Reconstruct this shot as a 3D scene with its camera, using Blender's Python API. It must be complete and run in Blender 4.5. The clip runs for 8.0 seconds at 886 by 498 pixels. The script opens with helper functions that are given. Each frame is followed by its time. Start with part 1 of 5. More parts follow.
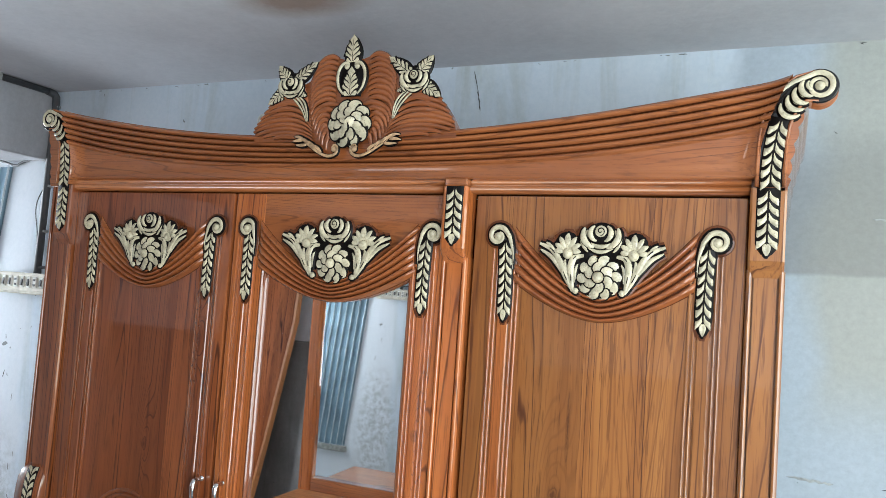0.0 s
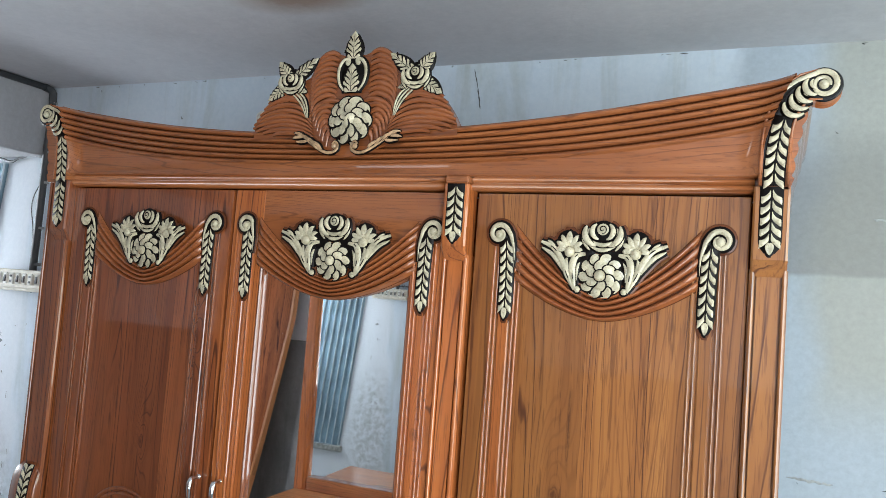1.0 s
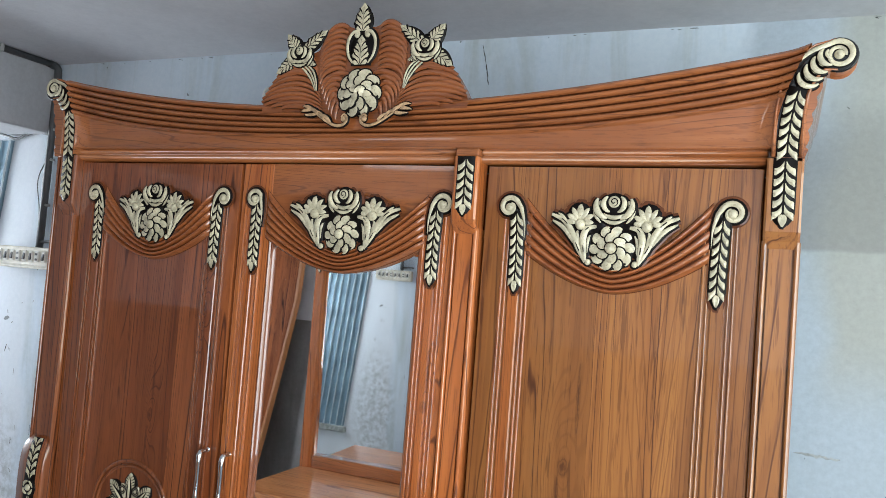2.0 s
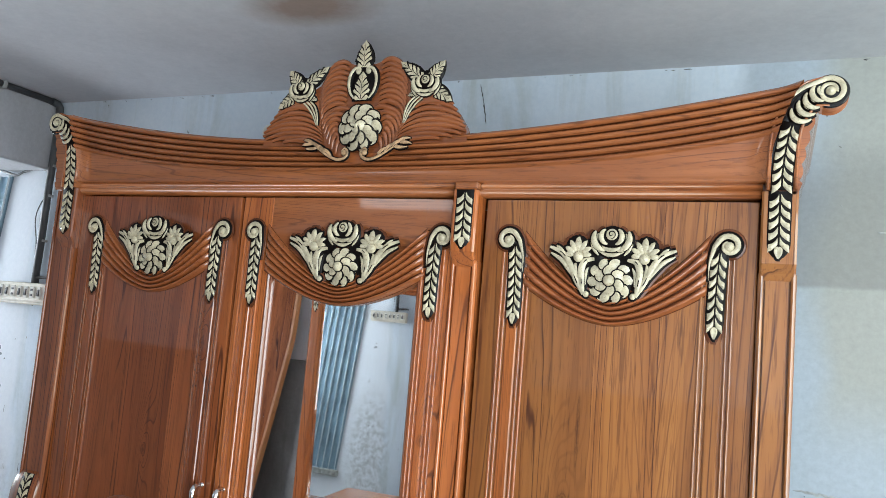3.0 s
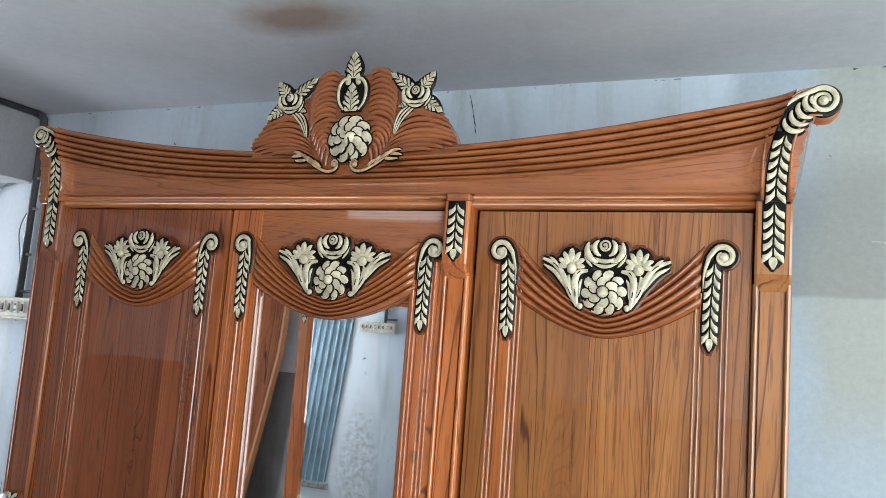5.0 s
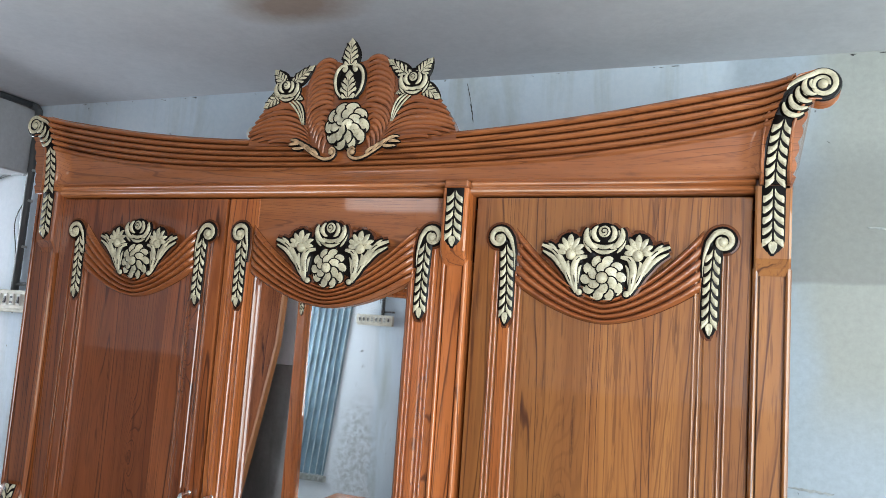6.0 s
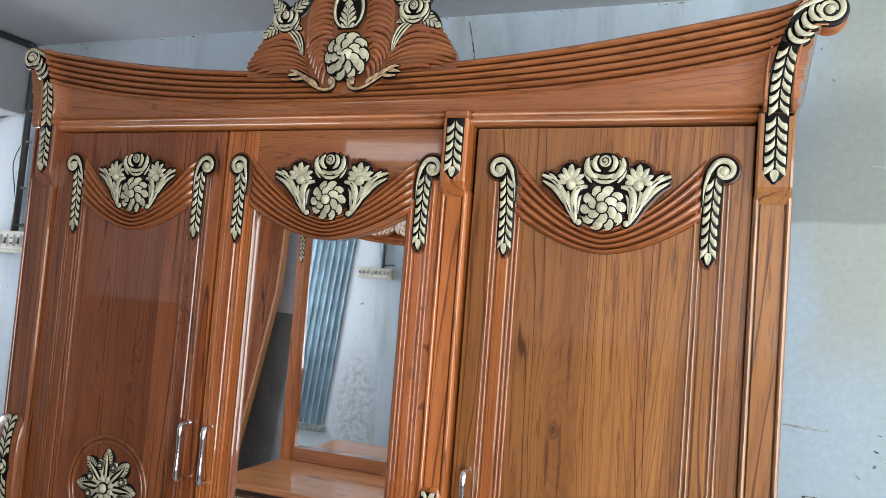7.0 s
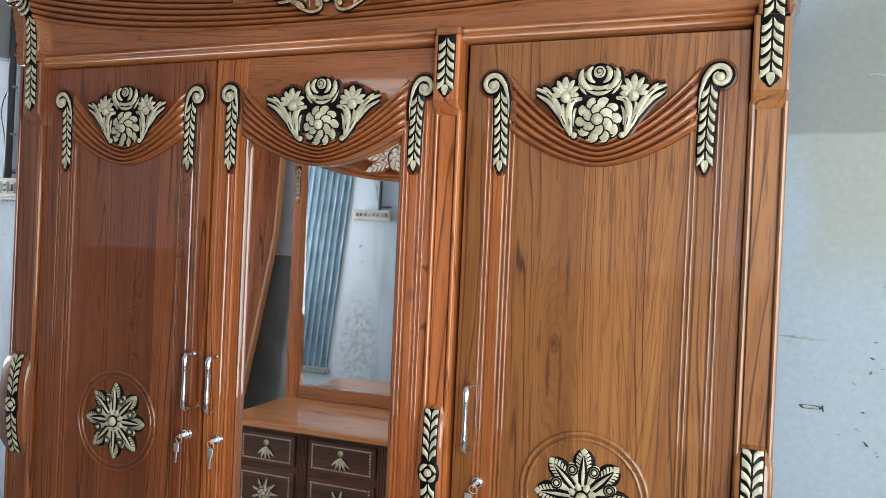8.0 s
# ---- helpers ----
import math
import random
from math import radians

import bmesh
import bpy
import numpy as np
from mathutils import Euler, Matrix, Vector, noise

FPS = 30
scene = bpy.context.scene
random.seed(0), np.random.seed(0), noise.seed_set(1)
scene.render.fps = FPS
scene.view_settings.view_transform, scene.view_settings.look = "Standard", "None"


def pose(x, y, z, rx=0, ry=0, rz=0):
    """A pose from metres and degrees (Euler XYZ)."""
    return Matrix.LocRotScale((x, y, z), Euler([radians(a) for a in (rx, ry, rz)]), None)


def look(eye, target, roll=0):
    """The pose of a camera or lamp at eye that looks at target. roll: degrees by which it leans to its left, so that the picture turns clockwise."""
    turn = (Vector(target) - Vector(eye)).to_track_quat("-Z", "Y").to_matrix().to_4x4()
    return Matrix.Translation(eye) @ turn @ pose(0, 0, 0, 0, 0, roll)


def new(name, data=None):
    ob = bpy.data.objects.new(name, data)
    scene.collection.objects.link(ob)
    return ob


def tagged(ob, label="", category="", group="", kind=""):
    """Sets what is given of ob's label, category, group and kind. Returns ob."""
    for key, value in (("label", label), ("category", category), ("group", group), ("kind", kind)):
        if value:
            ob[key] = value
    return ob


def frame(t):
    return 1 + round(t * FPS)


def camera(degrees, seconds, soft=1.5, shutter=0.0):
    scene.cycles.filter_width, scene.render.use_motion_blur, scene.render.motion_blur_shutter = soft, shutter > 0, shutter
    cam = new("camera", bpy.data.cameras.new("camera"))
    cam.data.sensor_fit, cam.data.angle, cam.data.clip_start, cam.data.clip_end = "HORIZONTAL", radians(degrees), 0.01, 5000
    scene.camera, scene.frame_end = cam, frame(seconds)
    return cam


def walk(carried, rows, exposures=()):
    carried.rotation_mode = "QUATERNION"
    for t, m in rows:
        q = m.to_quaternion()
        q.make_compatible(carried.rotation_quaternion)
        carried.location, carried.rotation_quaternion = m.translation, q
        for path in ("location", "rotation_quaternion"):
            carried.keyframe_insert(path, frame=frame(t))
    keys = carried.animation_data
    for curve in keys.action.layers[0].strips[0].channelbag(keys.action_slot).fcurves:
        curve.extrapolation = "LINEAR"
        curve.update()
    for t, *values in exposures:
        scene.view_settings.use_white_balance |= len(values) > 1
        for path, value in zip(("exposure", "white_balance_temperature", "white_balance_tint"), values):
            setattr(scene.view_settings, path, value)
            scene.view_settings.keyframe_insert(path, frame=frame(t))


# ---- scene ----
cam = camera(59.6, 8.0, soft=0.6)
PATH = [
    (0, (0.948, -1.535, 1.644), (0.13, 0.285, 1.772), 4.0),
    (0.5, (0.944, -1.531, 1.647), (0.131, 0.291, 1.778), 3.9),
    (1, (0.934, -1.531, 1.637), (0.127, 0.294, 1.768), 4.3),
    (1.5, (0.926, -1.531, 1.615), (0.11, 0.293, 1.711), 4.6),
    (1.7, (0.923, -1.532, 1.619), (0.111, 0.293, 1.709), 4.5),
    (2.8, (0.912, -1.531, 1.578), (0.103, 0.294, 1.702), 4.6),
    (3, (0.914, -1.542, 1.583), (0.113, 0.279, 1.791), 4.8),
    (3.5, (0.911, -1.539, 1.587), (0.122, 0.285, 1.811), 4.8),
    (4, (0.909, -1.538, 1.589), (0.129, 0.29, 1.816), 4.7),
    (4.5, (0.903, -1.536, 1.591), (0.125, 0.291, 1.825), 4.4),
    (5.8, (0.893, -1.522, 1.582), (0.132, 0.313, 1.812), 4.2),
    (6, (0.892, -1.524, 1.576), (0.129, 0.312, 1.796), 4.0),
    (6.5, (0.893, -1.509, 1.536), (0.134, 0.334, 1.698), 4.0),
    (7, (0.895, -1.512, 1.512), (0.134, 0.334, 1.634), 4.5),
    (7.5, (0.895, -1.512, 1.488), (0.127, 0.333, 1.565), 3.5),
    (8, (0.898, -1.507, 1.456), (0.149, 0.348, 1.442), 2.5),
]
walk(cam, [(t, look(eye, target, roll)) for t, eye, target, roll in PATH], [(0, 0.10), (1.5, 0.0), (3.0, 0.06), (6.0, 0.05), (7.0, 0.0), (8, -0.08)])


# ---- world, daylight and exposure ----
world = bpy.data.worlds.new("sky")
scene.world = world
world.use_nodes = True
wn = world.node_tree.nodes
sky = wn.new("ShaderNodeTexSky")
sky.sky_type = 'NISHITA'
sky.sun_disc = False
sky.sun_elevation = radians(50)
sky.sun_rotation = radians(120)
world.node_tree.links.new(sky.outputs[0], wn["Background"].inputs[0])
wn["Background"].inputs[1].default_value = 0.12


def daylight(name, m, sx, sy, watts, colour):
    """Sky light entering through an opening of the room."""
    data = bpy.data.lights.new(name, 'AREA')
    data.shape, data.size, data.size_y = 'RECTANGLE', sx, sy
    data.energy, data.color = watts, colour
    ob = new(name, data)
    ob.matrix_world = m
    return ob


# room: back wall behind the wardrobe, rear wall behind the camera
YB, YR, XL, XR, ZC = 0.62, -2.15, -3.0, 2.7, 2.364
daylight("daylight_window_side", look((XR + 0.06, -0.65, 1.45), (0.0, -0.65, 1.75)), 1.5, 1.45, 33, (0.91, 1.0, 0.90))
daylight("daylight_window", look((-0.968, YR - 0.05, 2.27), (-0.60, 0.0, 1.88)), 0.545, 0.10, 0.56, (0.95, 0.98, 1.0))
daylight("daylight_doorway", look((1.80, YR - 0.06, 1.36), (-0.3, 0.3, 2.15)), 1.5, 1.75, 75, (0.82, 0.93, 1.0))
daylight("daylight_entrance", look((XL - 0.06, 0.25, 1.55), (-0.6, -1.6, 1.45)), 0.54, 1.1, 54, (0.86, 0.93, 1.0))

# ---- materials ----
def node_mat(name):
    m = bpy.data.materials.new(name)
    m.use_nodes = True
    nt = m.node_tree
    return m, nt, nt.nodes, nt.nodes["Principled BSDF"]


def link(nt, a, b):
    nt.links.new(a, b)


def ramp(nt, fac, stops):
    r = nt.nodes.new("ShaderNodeValToRGB")
    els = r.color_ramp.elements
    while len(els) < len(stops):
        els.new(0.5)
    for e, (p, c) in zip(els, stops):
        e.position = p
        e.color = (*c, 1) if len(c) == 3 else c
    link(nt, fac, r.inputs[0])
    return r.outputs[0]


def mix(nt, mode, fac, a, b):
    n = nt.nodes.new("ShaderNodeMix")
    n.data_type, n.blend_type = 'RGBA', mode
    for sock, v in ((n.inputs[0], fac), (n.inputs[6], a), (n.inputs[7], b)):
        if isinstance(v, (int, float)):
            sock.default_value = v
        elif isinstance(v, tuple):
            sock.default_value = (*v, 1)
        else:
            link(nt, v, sock)
    return n.outputs[2]


def coords(nt, scale=(1, 1, 1), loc=(0, 0, 0), rot=(0, 0, 0)):
    tc = nt.nodes.new("ShaderNodeTexCoord")
    mp = nt.nodes.new("ShaderNodeMapping")
    mp.inputs["Scale"].default_value = scale
    mp.inputs["Location"].default_value = loc
    mp.inputs["Rotation"].default_value = rot
    link(nt, tc.outputs["Object"], mp.inputs[0])
    return mp.outputs[0]


def tex_noise(nt, vec, scale, detail=4, rough=0.55, distort=0.0):
    n = nt.nodes.new("ShaderNodeTexNoise")
    n.inputs["Scale"].default_value = scale
    n.inputs["Detail"].default_value = detail
    n.inputs["Roughness"].default_value = rough
    n.inputs["Distortion"].default_value = distort
    link(nt, vec, n.inputs["Vector"])
    return n.outputs[0]


def bump(nt, height, strength, dist, bsdf):
    b = nt.nodes.new("ShaderNodeBump")
    b.inputs["Strength"].default_value = strength
    b.inputs["Distance"].default_value = dist
    link(nt, height, b.inputs["Height"])
    link(nt, b.outputs[0], bsdf.inputs["Normal"])


def math_node(nt, op, a, b=0.0):
    n = nt.nodes.new("ShaderNodeMath")
    n.operation = op
    for sock, v in zip(n.inputs, (a, b)):
        if isinstance(v, (int, float)):
            sock.default_value = v
        else:
            link(nt, v, sock)
    return n.outputs[0]


def teak(name, grain, light=(0.44, 0.145, 0.040), mid=(0.265, 0.072, 0.017), dark=(0.055, 0.013, 0.005), board=0.115, coat=1.0, figure=1.0, knots=(), seed=0.0, lumpy=0.09, rings=(330.0, 120.0), run=0.055, vees=(), sheen=0.28):
    """Varnished teak, with the grain along x or z, glued up of boards."""
    m, nt, n, b = node_mat(name)
    across = (1, 1, run) if grain == "z" else (run, 1, 1)
    # boards, each shifted in its grain
    sep = n.new("ShaderNodeSeparateXYZ")
    tc = n.new("ShaderNodeTexCoord")
    link(nt, tc.outputs["Object"], sep.inputs[0])
    cross = sep.outputs[0] if grain == "z" else sep.outputs[2]
    idx = math_node(nt, 'FLOOR', math_node(nt, 'DIVIDE', math_node(nt, 'ADD', cross, 7.03 + seed), board))
    wn_ = n.new("ShaderNodeTexWhiteNoise")
    wn_.noise_dimensions = '1D'
    link(nt, idx, wn_.inputs["W"])
    shift = n.new("ShaderNodeVectorMath")
    shift.operation = 'MULTIPLY_ADD'
    link(nt, wn_.outputs["Color"], shift.inputs[0])
    shift.inputs[1].default_value = (3, 3, 3)
    link(nt, coords(nt, across), shift.inputs[2])
    vec = shift.outputs[0]
    # growth rings cut by the saw: thin lines, bent where the log bends
    big = tex_noise(nt, vec, 5.0, 2, 0.5, 0.25)
    wander = tex_noise(nt, vec, 19.0, 2, 0.5, 0.2)
    swing = None
    for kx, kz, r, tall in knots:
        if tall < 0.5:
            continue
        g = n.new("ShaderNodeTexGradient")
        g.gradient_type = 'SPHERICAL'
        rr = 3.6 * r
        link(nt, coords(nt, (1 / rr, 0, 0.26 / rr), (-kx / rr, 0, -kz * 0.26 / rr)), g.inputs[0])
        one = math_node(nt, 'POWER', g.outputs[1], 1.6)
        swing = one if swing is None else math_node(nt, 'ADD', swing, one)

    def lines(per_metre, bend, lo):
        ph = math_node(nt, 'ADD', math_node(nt, 'MULTIPLY', cross, per_metre), math_node(nt, 'MULTIPLY', big, bend))
        if swing is not None:
            ph = math_node(nt, 'ADD', ph, math_node(nt, 'MULTIPLY', swing, per_metre * 0.10))
        ph = math_node(nt, 'ADD', ph, math_node(nt, 'MULTIPLY', wander, bend * 0.14))
        w = n.new("ShaderNodeMath")
        w.operation = 'SINE'
        link(nt, ph, w.inputs[0])
        r = n.new("ShaderNodeMapRange")
        link(nt, w.outputs[0], r.inputs[0])
        r.inputs[1].default_value, r.inputs[2].default_value = lo, 1.0
        return r.outputs[0]
    fade = ramp(nt, tex_noise(nt, vec, 13.0, 3, 0.6), [(0.39, (0.0, 0.0, 0.0)), (0.50, (1, 1, 1))])
    bold = math_node(nt, 'MULTIPLY', lines(rings[0], rings[1], 0.86), fade)
    # cathedral figure: nested arrow-shaped lines down the middle of a board
    along = sep.outputs[2] if grain == "z" else sep.outputs[0]
    arches = None
    for vx, half in vees:
        off = math_node(nt, 'ABSOLUTE', math_node(nt, 'SUBTRACT', cross, vx))
        ph = math_node(nt, 'SUBTRACT', math_node(nt, 'MULTIPLY', along, 40.0), math_node(nt, 'MULTIPLY', off, 330.0))
        ph = math_node(nt, 'ADD', ph, math_node(nt, 'MULTIPLY', math_node(nt, 'ADD', big, wander), 5.0))
        wave = n.new("ShaderNodeMath")
        wave.operation = 'SINE'
        link(nt, ph, wave.inputs[0])
        vee = n.new("ShaderNodeMapRange")
        link(nt, wave.outputs[0], vee.inputs[0])
        vee.inputs[1].default_value, vee.inputs[2].default_value = 0.86, 1.0
        keep = n.new("ShaderNodeMapRange")
        link(nt, off, keep.inputs[0])
        keep.inputs[1].default_value, keep.inputs[2].default_value = half, half * 0.6
        one = math_node(nt, 'MULTIPLY', vee.outputs[0], keep.outputs[0])
        arches = one if arches is None else math_node(nt, 'MAXIMUM', arches, one)
    thin = math_node(nt, 'MULTIPLY', lines(430.0, 130.0, 0.50), 0.20)
    streak = tex_noise(nt, vec, 22.0, 4, 0.55, 0.15)
    pore = tex_noise(nt, vec, 230.0, 3, 0.6)
    tone = ramp(nt, streak, [(0.30, mid), (0.50, tuple((a + c) / 2 for a, c in zip(mid, light))), (0.72, light)])
    col = mix(nt, 'MIX', math_node(nt, 'MULTIPLY', thin, figure), tone, tuple((a + c) / 2 for a, c in zip(mid, dark)))
    col = mix(nt, 'MIX', math_node(nt, 'MULTIPLY', bold, min(0.95, 0.75 * figure)), col, dark)
    if arches is not None:
        col = mix(nt, 'MIX', math_node(nt, 'MULTIPLY', arches, 0.42), col, dark)
    cloud = tex_noise(nt, vec, 2.2, 2)
    col = mix(nt, 'MIX', math_node(nt, 'MULTIPLY', ramp(nt, cloud, [(0.42, (0, 0, 0)), (0.72, (1, 1, 1))]), 0.6), col, mid)
    # broad dark bands of heartwood and short ink-dark streaks
    band = ramp(nt, tex_noise(nt, vec, 15.0, 3, 0.6, 0.3), [(0.54, (0, 0, 0)), (0.72, (1, 1, 1))])
    col = mix(nt, 'MIX', math_node(nt, 'MULTIPLY', band, 0.36 * figure), col, tuple((a + 2 * c) / 3 for a, c in zip(dark, mid)))
    streakd = ramp(nt, tex_noise(nt, vec, 85.0, 3, 0.6), [(0.605, (0, 0, 0)), (0.645, (1, 1, 1))])
    col = mix(nt, 'MIX', math_node(nt, 'MULTIPLY', streakd, 0.24 * figure), col, dark)
    por = ramp(nt, pore, [(0.33, (1, 1, 1)), (0.45, (0, 0, 0))])
    col = mix(nt, 'MIX', math_node(nt, 'MULTIPLY', por, 0.34), col, dark)
    for kx, kz, r, tall in knots:
        g = n.new("ShaderNodeTexGradient")
        g.gradient_type = 'SPHERICAL'
        link(nt, coords(nt, (1 / r, 0, tall / r), (-kx / r, 0, -kz * tall / r)), g.inputs[0])
        rag = math_node(nt, 'MULTIPLY', g.outputs[1], math_node(nt, 'ADD', tex_noise(nt, coords(nt, (1, 1, 0.6)), 150.0, 3, 0.6), 0.45))
        dk = ramp(nt, rag, [(0.10, (0, 0, 0)), (0.30, (0.18, 0.18, 0.18)), (0.42, (0.50, 0.50, 0.50)), (0.52, (0.22, 0.22, 0.22)), (0.80, (0.70, 0.70, 0.70))])
        col = mix(nt, 'MIX', dk, col, dark)
    # board to board tone
    hsv = n.new("ShaderNodeHueSaturation")
    link(nt, col, hsv.inputs["Color"])
    vmap = n.new("ShaderNodeMapRange")
    link(nt, wn_.outputs["Value"], vmap.inputs[0])
    vmap.inputs[3].default_value, vmap.inputs[4].default_value = 0.83, 1.17
    link(nt, vmap.outputs[0], hsv.inputs["Value"])
    link(nt, hsv.outputs[0], b.inputs["Base Color"])
    b.inputs["Roughness"].default_value = 0.42
    b.inputs["Coat Weight"].default_value = coat
    b.inputs["Coat Roughness"].default_value = 0.045
    b.inputs["Coat IOR"].default_value = 1.58
    b.inputs["Specular IOR Level"].default_value = sheen
    orange = tex_noise(nt, coords(nt), 40.0, 2)
    h = math_node(nt, 'ADD', math_node(nt, 'MULTIPLY', por, -0.3), orange)
    bump(nt, h, lumpy, 0.002, b)
    return m


def plaster(name, a, b_, c, damp=(0.30, 0.32, 0.26), scale=1.0, patch=False):
    """Old lime wash: cloudy, with damp stains, scuffs and chips."""
    m, nt, n, b = node_mat(name)
    v = coords(nt)
    cloud = tex_noise(nt, v, 1.6 * scale, 5, 0.6, 0.4)
    col = ramp(nt, cloud, [(0.32, a), (0.5, b_), (0.72, c)])
    drip = tex_noise(nt, coords(nt, (5, 5, 0.7)), 1.4, 5, 0.65, 0.5)
    col = mix(nt, 'MIX', math_node(nt, 'MULTIPLY', ramp(nt, drip, [(0.50, (0, 0, 0)), (0.72, (1, 1, 1))]), 0.45), col, damp)
    if patch:
        # tones by position: light's tint painted in at the right, whiter wash and mould left
        sep = n.new("ShaderNodeSeparateXYZ")
        wob = n.new("ShaderNodeVectorMath")
        wob.operation = 'MULTIPLY_ADD'
        nz = n.new("ShaderNodeTexNoise")
        nz.inputs["Scale"].default_value = 3.0
        nz.inputs["Detail"].default_value = 4
        link(nt, v, nz.inputs["Vector"])
        link(nt, nz.outputs["Color"], wob.inputs[0])
        wob.inputs[1].default_value = (0.22, 0, 0.05)
        link(nt, v, wob.inputs[2])
        link(nt, wob.outputs[0], sep.inputs[0])

        def edge(sock, a, b):
            r = n.new("ShaderNodeMapRange")
            r.interpolation_type = 'SMOOTHSTEP'
            link(nt, sock, r.inputs[0])
            r.inputs[1].default_value, r.inputs[2].default_value = a, b
            return r.outputs[0]
        # beside the wardrobe: a bluish strip, warm light put into the colour, greyer above a level edge
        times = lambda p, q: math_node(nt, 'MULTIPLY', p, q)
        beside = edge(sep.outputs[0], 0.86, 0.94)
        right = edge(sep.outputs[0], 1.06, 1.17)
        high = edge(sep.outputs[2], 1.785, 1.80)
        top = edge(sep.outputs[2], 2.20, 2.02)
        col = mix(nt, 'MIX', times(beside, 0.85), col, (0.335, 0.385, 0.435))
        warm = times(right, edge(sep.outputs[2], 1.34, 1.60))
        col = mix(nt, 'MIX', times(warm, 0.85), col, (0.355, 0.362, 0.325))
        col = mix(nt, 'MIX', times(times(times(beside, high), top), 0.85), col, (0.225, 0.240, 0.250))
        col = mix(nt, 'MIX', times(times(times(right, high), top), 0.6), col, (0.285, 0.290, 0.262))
        fresh = edge(sep.outputs[0], -1.66, -1.72)
        col = mix(nt, 'MIX', math_node(nt, 'MULTIPLY', fresh, 0.8), col, (0.64, 0.67, 0.71))
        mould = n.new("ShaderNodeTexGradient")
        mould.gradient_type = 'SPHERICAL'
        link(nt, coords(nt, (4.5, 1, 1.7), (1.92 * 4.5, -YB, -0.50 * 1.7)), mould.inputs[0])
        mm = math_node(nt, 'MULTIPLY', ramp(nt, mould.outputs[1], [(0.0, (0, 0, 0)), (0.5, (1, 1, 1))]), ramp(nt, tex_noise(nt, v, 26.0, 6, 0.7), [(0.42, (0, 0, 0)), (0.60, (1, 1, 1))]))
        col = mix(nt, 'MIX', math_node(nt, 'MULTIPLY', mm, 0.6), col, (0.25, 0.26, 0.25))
    fine = tex_noise(nt, v, 55.0, 6, 0.7)
    col = mix(nt, 'OVERLAY', 0.14, col, ramp(nt, fine, [(0.3, (0.2, 0.2, 0.2)), (0.7, (0.75, 0.75, 0.75))]))
    spot = tex_noise(nt, v, 17.0, 3, 0.5)
    chips = ramp(nt, spot, [(0.735, (0, 0, 0)), (0.75, (1, 1, 1))])
    col = mix(nt, 'MIX', math_node(nt, 'MULTIPLY', chips, 0.8), col, (0.10, 0.11, 0.11))
    link(nt, col, b.inputs["Base Color"])
    b.inputs["Roughness"].default_value = 0.82
    hgt = math_node(nt, 'ADD', math_node(nt, 'MULTIPLY', fine, 0.35), math_node(nt, 'MULTIPLY', chips, -0.8))
    hgt = math_node(nt, 'ADD', hgt, math_node(nt, 'MULTIPLY', cloud, 1.5))
    bump(nt, hgt, 0.35, 0.006, b)
    return m


def plain(name, col, rough=0.5, metal=0.0, coat=0.0, vary=0.12, scale=30.0, bumps=0.1, spec=0.5):
    """A paint, plastic or metal with slight mottling and grime."""
    m, nt, n, b = node_mat(name)
    v = coords(nt)
    lo = tuple(x * (1 - vary) for x in col)
    hi = tuple(min(1, x * (1 + vary)) for x in col)
    f = tex_noise(nt, v, scale, 4)
    c = ramp(nt, f, [(0.35, lo), (0.65, hi)])
    g = tex_noise(nt, v, scale * 0.17, 3)
    c = mix(nt, 'MULTIPLY', 0.35, c, ramp(nt, g, [(0.35, (0.7, 0.68, 0.64)), (0.6, (1, 1, 1))]))
    link(nt, c, b.inputs["Base Color"])
    b.inputs["Roughness"].default_value = rough
    b.inputs["Metallic"].default_value = metal
    b.inputs["Coat Weight"].default_value = coat
    b.inputs["Coat Roughness"].default_value = 0.08
    b.inputs["Specular IOR Level"].default_value = spec
    bump(nt, f, bumps, 0.001, b)
    return m


WOOD_V = teak("teak_upright", "z", light=(0.350, 0.104, 0.031), mid=(0.19, 0.046, 0.0125), figure=1.6, vees=((-0.385, 0.034),), knots=((-0.542, 1.223, 0.012, 0.62), (-0.394, 1.502, 0.010, 0.62), (-0.538, 1.31, 0.0055, 0.07), (-0.548, 1.15, 0.004, 0.06), (-0.60, 1.36, 0.004, 0.05)))
# right-hand boards and knots; yellowish light from the right put into the colour
WOOD_RIGHT_LIT = teak("teak_right_lit", "z", light=(0.400, 0.158, 0.041), mid=(0.222, 0.073, 0.018), vees=((0.700, 0.058),), seed=3.31, board=0.13, figure=1.85, rings=(400.0, 110.0), knots=((0.535, 1.268, 0.017, 0.62), (0.557, 1.405, 0.0060, 0.055), (0.526, 1.20, 0.0045, 0.07), (0.700, 1.45, 0.0035, 0.03)))
# brighter copy of the upright teak: sheen on the middle parts painted in
WOOD_MID_LIT = teak("teak_mid_lit", "z", light=(0.55, 0.166, 0.043), mid=(0.34, 0.088, 0.0205), figure=1.1, seed=1.7, knots=((0.2215, 1.344, 0.012, 0.62), (0.226, 1.42, 0.004, 0.06)))
WOOD_H = teak("teak_level", "x", light=(0.49, 0.164, 0.050), mid=(0.285, 0.084, 0.025), board=0.19, figure=0.9, rings=(330.0, 150.0), run=0.10)
WOOD_PLANK = teak("teak_plank", "z", light=(0.44, 0.128, 0.036), mid=(0.24, 0.058, 0.014), board=0.4, coat=0.0, figure=1.9, sheen=0.08)
WOOD_EDGE = teak("teak_sawn_edge", "z", light=(0.62, 0.27, 0.11), mid=(0.50, 0.19, 0.065), board=0.4, coat=0.0, figure=0.3)
